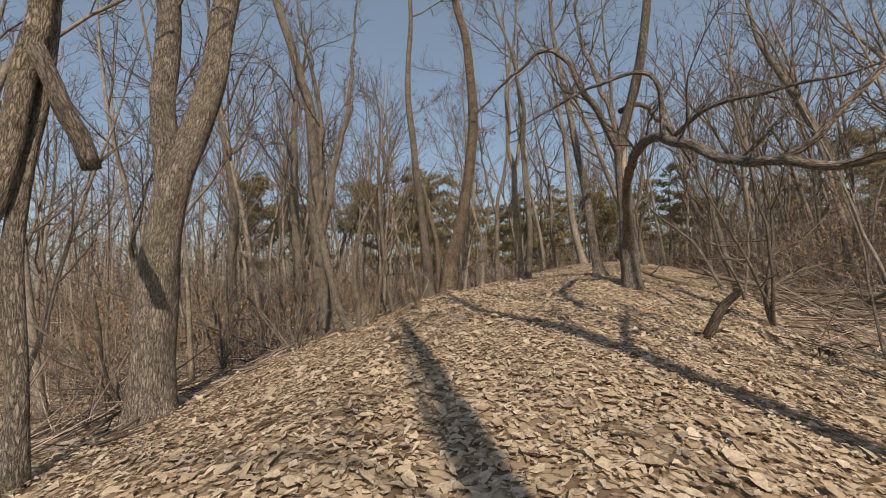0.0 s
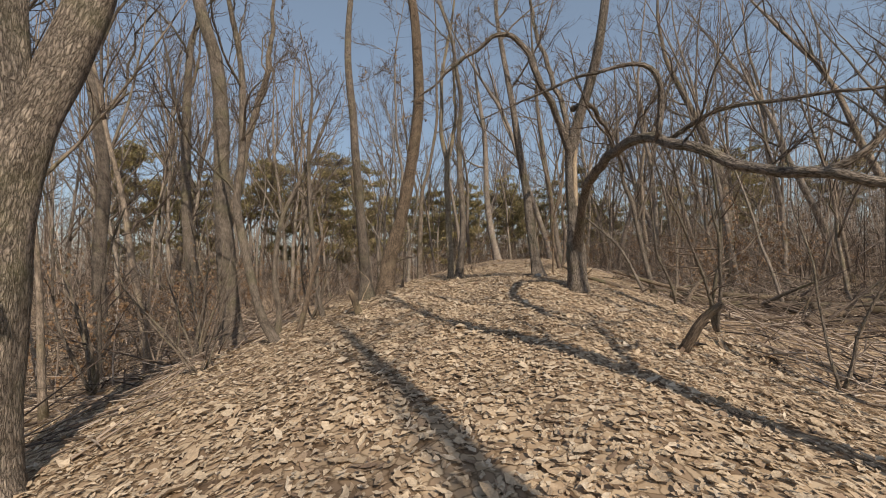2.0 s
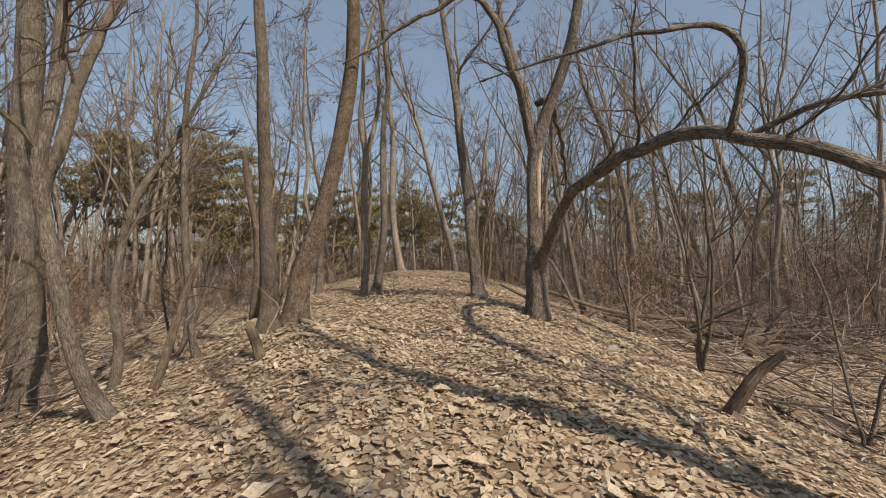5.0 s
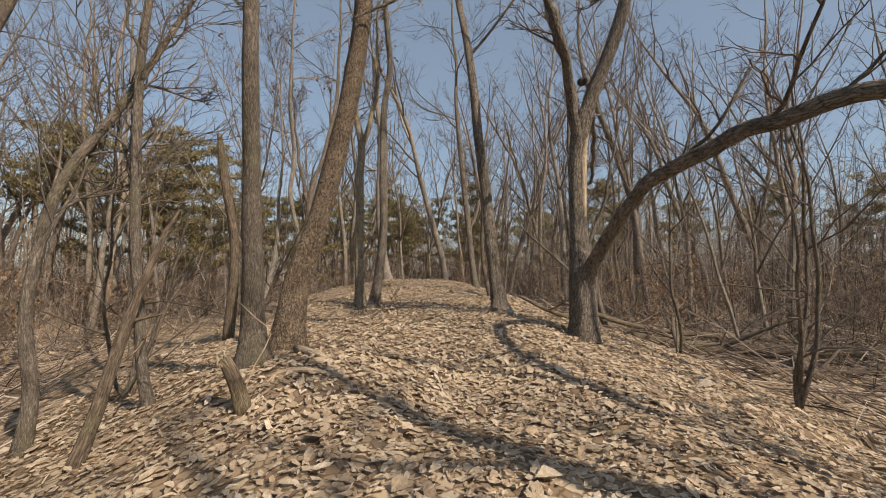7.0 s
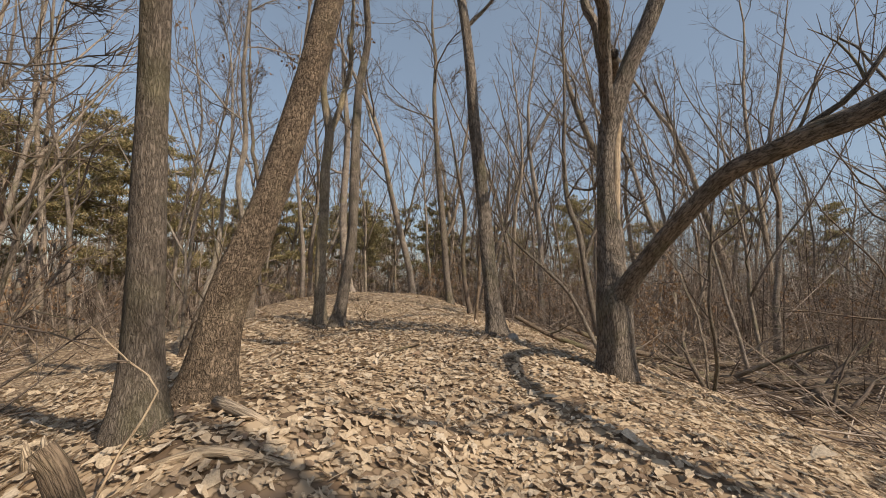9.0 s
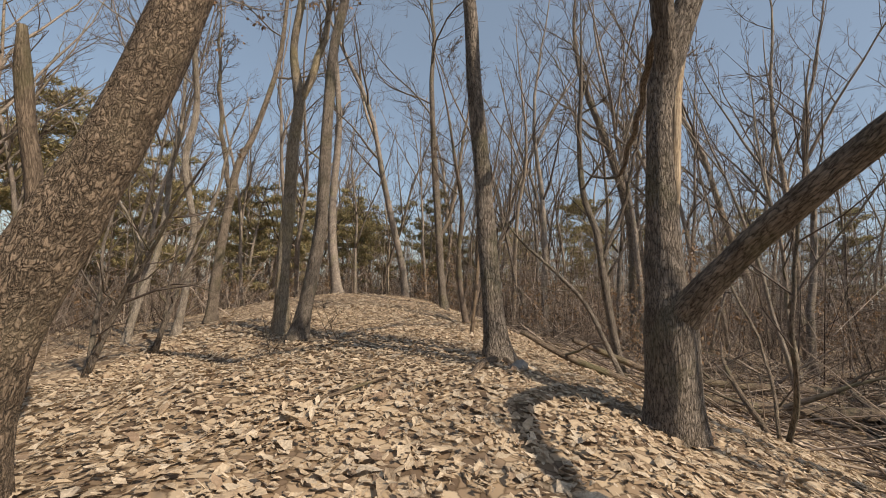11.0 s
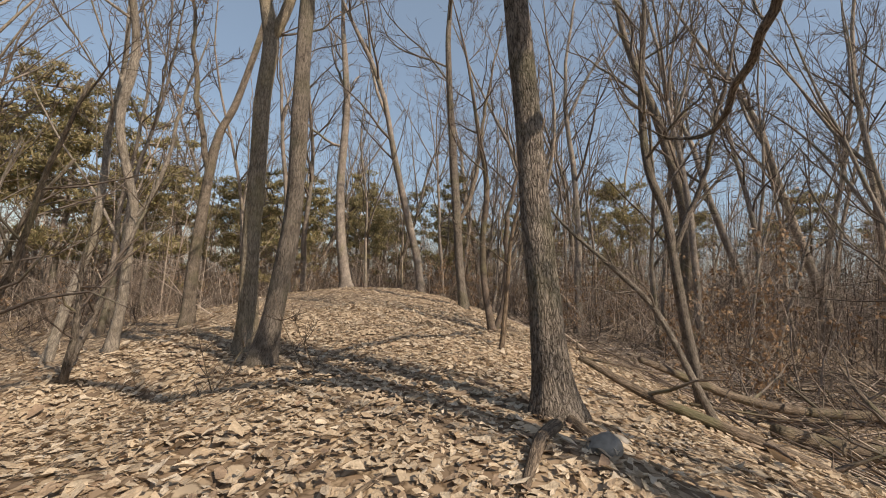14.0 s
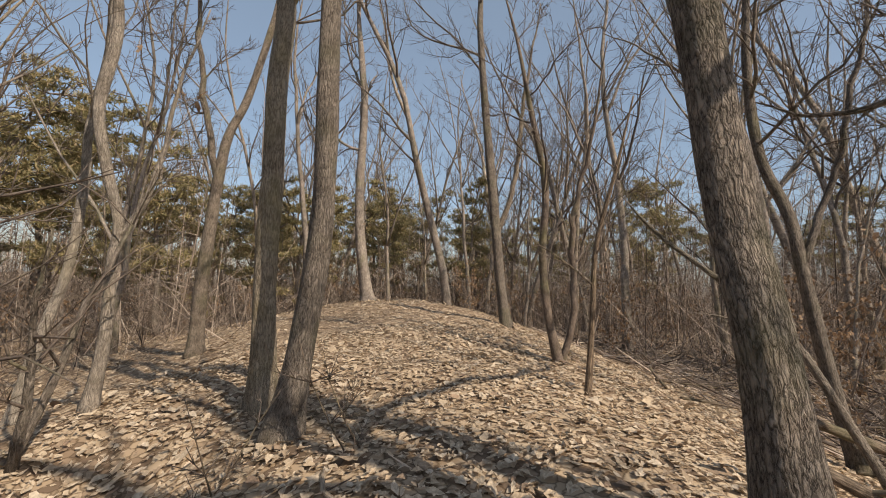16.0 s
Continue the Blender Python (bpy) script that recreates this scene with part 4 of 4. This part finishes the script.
pines = [pine(0, 12.5, 0.17, 0.5), pine(1, 10.5, 0.15, 0.3), pine(2, 13.5, 0.19, 0.55), pine(3, 8.5, 0.12, 0.22, 22)]
for x, y, k, size in [(-4.0, 33, 0, 0.95), (-1.2, 36, 1, 1.05), (-8.5, 36, 2, 0.85), (-13, 36, 2, 0.9), (2.3, 37, 1, 1.05), (-2.6, 39, 0, 1.0), (6.8, 36, 3, 1.0), (15, 38, 1, 0.8), (18.5, 34, 1, 0.85), (4.5, 44, 0, 0.8), (9, 48, 1, 0.8), (16, 50, 0, 0.85), (22, 48, 2, 0.7), (28, 44, 1, 0.9), (32, 38, 0, 0.9), (37, 34, 1, 1.0), (30, 26, 2, 0.8), (-14, 44, 0, 1.0), (40, 22, 0, 0.9), (1.0, 50, 2, 0.7), (13, 56, 1, 0.9), (26, 58, 0, 0.9),
                      (10.5, 40, 3, 1.1), (13, 43, 1, 0.95), (16.5, 41, 3, 1.1), (20, 42, 1, 0.9), (22.5, 38, 3, 1.1), (25, 36, 3, 1.0), (7, 41, 1, 0.85), (11.5, 46, 0, 0.8), (18, 46, 2, 0.75), (4.2, 40, 3, 1.1), (28, 33, 3, 0.95), (34, 30, 1, 0.85), (0.6, 42, 1, 1.0), (-6, 41, 1, 1.1), (-10.5, 33, 3, 1.1), (-17, 38, 1, 1.1), (31, 46, 2, 0.8), (37, 42, 0, 0.9), (45, 30, 2, 0.85), (44, 15, 1, 1.0)]:
    set_out(pines[k], x, y, k * 77 + x * 31, size)


# ---- woods beyond, too many to count ----
def sticks(p0, p1, r0, r1, sides=3):
    """Straight tapered sticks, all at once: the corners and faces."""
    n = len(p0)
    d = p1 - p0
    d = d / (np.linalg.norm(d, axis=1)[:, None] + 1e-9)
    ref = np.where(np.abs(d[:, 2:3]) < 0.9, np.array([[0, 0, 1.0]]), np.array([[1.0, 0, 0]]))
    u = np.cross(d, ref)
    u /= np.linalg.norm(u, axis=1)[:, None]
    w = np.cross(d, u)
    ang = np.arange(sides) * 2 * math.pi / sides
    ring = u[:, None, :] * np.cos(ang)[None, :, None] + w[:, None, :] * np.sin(ang)[None, :, None]
    v = np.concatenate([p0[:, None] + ring * r0[:, None, None], p1[:, None] + ring * r1[:, None, None]], 1).reshape(-1, 3)
    i = np.arange(sides)
    j = (i + 1) % sides
    f = (np.stack([i, j, j + sides, i + sides], -1)[None] + (np.arange(n) * 2 * sides)[:, None, None]).reshape(-1, 4)
    return v, f


def woods(seed, trees, near, far, name, label, low=8, high=19, stout=0.15, span=(-1.35, 2.2), rise=0.9):
    r2 = np.random.default_rng(seed)
    a = r2.uniform(*span, trees)
    dist = np.sqrt(r2.uniform(near ** 2, far ** 2, trees))
    x, y = 3 + dist * np.sin(a), 12 + dist * np.cos(a)
    free = (np.array([crest_distance(p, q) for p, q in zip(x, y)]) > 6.0) & (y > -4) | (y > 33)
    x, y = x[free], y[free]
    trees = len(x)
    base = np.stack([x, y, heights(x, y) - 0.3], -1)
    tall = r2.uniform(low, high, trees)
    top = base + np.stack([r2.normal(0, 0.9, trees), r2.normal(0, 0.9, trees), tall], -1)
    r = r2.uniform(stout * 0.33, stout, trees)
    P0, P1, R0, R1 = [base], [top], [r], [r * 0.15]
    for count, lo, size, thick in ((14, 0.2, 0.28, 0.35), (16, 0.05, 0.14, 0.2)):
        s = r2.uniform(lo, 0.97, (trees, count))
        p = base[:, None] + (top - base)[:, None] * s[..., None]
        d = r2.normal(0, 1, (trees, count, 3)) * (1, 1, 0.5) + (0, 0, rise)
        d /= np.linalg.norm(d, axis=-1)[..., None]
        e = p + d * (tall[:, None] * size * (1.2 - s) * r2.uniform(0.5, 1.3, s.shape))[..., None]
        rr = np.repeat((r * thick)[:, None], count, 1)
        P0.append(p.reshape(-1, 3)), P1.append(e.reshape(-1, 3)), R0.append(rr.ravel()), R1.append(rr.ravel() * 0.3)
        for _ in range(1):
            k = r2.uniform(0.3, 0.9, s.shape)[..., None]
            q = p + (e - p) * k
            d2 = d + r2.normal(0, 0.6, d.shape)
            e2 = q + d2 * (np.linalg.norm(e - p, axis=-1) * 0.55)[..., None]
            P0.append(q.reshape(-1, 3)), P1.append(e2.reshape(-1, 3)), R0.append(rr.ravel() * 0.6), R1.append(rr.ravel() * 0.2)
    v, f = sticks(np.concatenate(P0), np.concatenate(P1), np.concatenate(R0), np.concatenate(R1))
    ob = new(name, mesh_from(name, v.tolist(), f.tolist(), M_BRUSH, smooth=True))
    return tagged(ob, label, "woods", kind="stuff")


woods(901, 1150, 40, 80, "far_woods", "dense leafless woods in the distance")
woods(902, 800, 17, 44, "sapling_woods", "many thin leafless saplings among the trees", 4, 10, 0.035, rise=0.5)
woods(903, 1000, 13, 42, "sapling_woods", "tangled grey-brown saplings beyond the hollow", 3, 8, 0.03, (0.55, 2.0), 0.25)


def thicket(name, label, count, near, far, tall, seed, thick=0.008):
    """Upright brush too fine to count, between two distances from the ridge."""
    r2 = np.random.default_rng(seed)
    a = r2.uniform(-1.6, 2.4, count)
    dist = np.sqrt(r2.uniform(near ** 2, far ** 2, count))
    x, y = 3 + dist * np.sin(a), 14 + dist * np.cos(a)
    away = (np.array([crest_distance(p, q) for p, q in zip(x, y)]) > np.where(x < 0, 6.8, 5.0)) | (y > 31)
    away &= y > -3
    x, y = x[away], y[away]
    n = len(x)
    h = tall * np.exp(r2.normal(-0.3, 0.45, n))
    p0 = np.stack([x, y, heights(x, y) - 0.05], -1)
    p0[:, 2] += np.where(r2.uniform(0, 1, n) < 0.55, r2.uniform(0, 1, n) * h * 0.9, 0)
    d = np.stack([r2.normal(0, 0.8, n), r2.normal(0, 0.8, n), np.ones(n)], -1)
    p1 = p0 + d * (h * r2.uniform(0.4, 1.0, n))[:, None]
    r = thick * np.exp(r2.normal(0, 0.4, n)) * (0.6 + dist[away] / 40)
    v, f = sticks(p0, p1, r, r * 0.35)
    ob = new(name, mesh_from(name, v.tolist(), f.tolist(), M_BRUSH))
    return tagged(ob, label, "brush", kind="stuff")


thicket("brush_thicket", "dense grey-brown brush beneath the trees", 13000, 9, 34, 1.7, 51)
thicket("brush_thicket", "dense far brush below the distant woods", 20000, 30, 62, 3.6, 52, 0.012)


def debris(name, label, count, x0, x1, y0, y1, seed):
    """Dead sticks lying criss-cross in the hollows."""
    r2 = np.random.default_rng(seed)
    x, y = r2.uniform(x0, x1, count), r2.uniform(y0, y1, count)
    away = np.array([crest_distance(a, b) for a, b in zip(x, y)]) > 4.6
    x, y = x[away], y[away]
    n = len(x)
    turn, size = r2.uniform(0, 6.28, n), np.exp(r2.normal(-0.35, 0.55, n))
    up = np.abs(r2.normal(0, 0.22, n))
    x2, y2 = x + np.cos(turn) * size, y + np.sin(turn) * size
    p0 = np.stack([x, y, heights(x, y) + 0.03], -1)
    p1 = np.stack([x2, y2, heights(x2, y2) + 0.05 + up * size], -1)
    r = r2.uniform(0.006, 0.022, n)
    v, f = sticks(p0, p1, r, r * 0.4, 4)
    ob = new(name, mesh_from(name, v.tolist(), f.tolist(), M_BRUSH))
    return tagged(ob, label, "dead sticks", kind="stuff")


debris("dead_sticks", "tangle of fallen grey sticks in the hollow", 5200, 6, 20, 2, 24, 41)
debris("dead_sticks", "tangle of fallen grey sticks down the slope", 3000, -16, -3, 4, 28, 42)


# ---- leaf litter ----
def leaf_shape(k):
    """A dry lobed leaf, folded along its rib and curled."""
    r2 = np.random.default_rng(k)
    half = [(0.0, 0.0), (0.3, 0.25), (0.7, 0.29), (1.0, 0.0)]
    curl, fold, twist = r2.uniform(-0.3, 0.5), r2.uniform(-0.3, 0.5), r2.normal(0, 0.5)
    bow = r2.normal(0, 0.25)
    v = []
    for s, w in half:
        for side in (-1, 0, 1) if w else (0,):
            ww = w * r2.uniform(0.45, 1.35) * side
            z = abs(ww) * fold + curl * (s - 0.5) ** 2 + ww * twist * (s - 0.5) + r2.normal(0, 0.045)
            v.append((s - 0.5 + r2.normal(0, 0.065) * abs(side), ww + bow * (s - 0.5) ** 2, z))
    f = [(0, 2, 1), (0, 3, 2), (1, 2, 5, 4), (2, 3, 6, 5), (4, 5, 7), (5, 6, 7)]
    return np.array(v), f


SHAPES = [leaf_shape(k) for k in range(24)]


def leaves(name, label, count, x0, x1, y0, y1, size, seed, reach=None):
    r2 = np.random.default_rng(seed)
    x, y = r2.uniform(x0, x1, count), r2.uniform(y0, y1, count)
    if reach:
        d = np.min([np.hypot(x - a, y - b) for a, b in PATH] + [np.hypot(x - a, y - b) for a, b, c in CREST[2:8]], axis=0)
        keep = d < reach
        x, y = x[keep], y[keep]
    n = len(x)
    e = 0.05
    z = heights(x, y)
    gxs, gys = (heights(x + e, y) - z) / e, (heights(x, y + e) - z) / e
    wild = np.where(r2.uniform(0, 1, n) < 0.1, 0.36, 0.11)
    turn, tip, lean = r2.uniform(0, 6.28, n), r2.normal(0, 1, n) * wild, r2.normal(0, 1, n) * wild
    slim = r2.uniform(0.5, 1.05, n)
    s = size * np.exp(r2.normal(-0.1, 0.36, n))
    V, F, o = [], [], 0
    pick = r2.integers(0, len(SHAPES), n)
    for k, (sv, sf) in enumerate(SHAPES):
        i = np.where(pick == k)[0]
        if not len(i):
            continue
        v = sv[None] * s[i, None, None]
        v[..., 1] *= slim[i, None]
        c, t = np.cos(turn[i])[:, None], np.sin(turn[i])[:, None]
        px, py = v[..., 0] * c - v[..., 1] * t, v[..., 0] * t + v[..., 1] * c
        pz = v[..., 2] + px * (tip[i] + gxs[i])[:, None] + py * (lean[i] + gys[i])[:, None]
        lift = 0.012 + np.abs(r2.normal(0, 0.014, len(i))) + 0.2 * s[i] * (np.abs(tip[i]) + np.abs(lean[i]))
        w = np.stack([px + x[i, None], py + y[i, None], pz + (z[i] + lift)[:, None]], -1)
        V.append(w.reshape(-1, 3))
        for face in sf:
            F.extend((np.array(face)[None] + (o + np.arange(len(i)) * len(sv))[:, None]).tolist())
        o += len(i) * len(sv)
    ob = new(name, mesh_from(name, np.concatenate(V).tolist(), F, M_LEAF, smooth=True))
    return tagged(ob, label, "leaves", kind="stuff")


leaves("leaf_litter", "thick layer of dry curled tan oak leaves", 118000, -7, 12, -1.5, 21, 0.078, 31, reach=5.0)
leaves("leaf_litter", "scattered dry brown leaves in the hollows", 34000, -14, 24, -2, 34, 0.105, 32)
for k in range(300):
    a, b = PATH[int(rng.integers(len(PATH)))]
    x, y = a + rng.normal(0.6, 1.3), b + rng.normal(1.5, 1.0)
    if k < 6:
        sv, sf = SHAPES[k]
        one = mesh_from("fallen_leaf", (sv * 0.11).tolist(), sf, M_LEAF_ONE, smooth=False)
        SHAPES.append(one)
    ob = new("fallen_leaf", SHAPES[-6 + k % 6] if k >= 6 else one)
    ob.parent = ground
    ob.matrix_basis = pose(x, y, height(x, y) + 0.035, rng.normal(0, 9), rng.normal(0, 9), rng.uniform(0, 360))
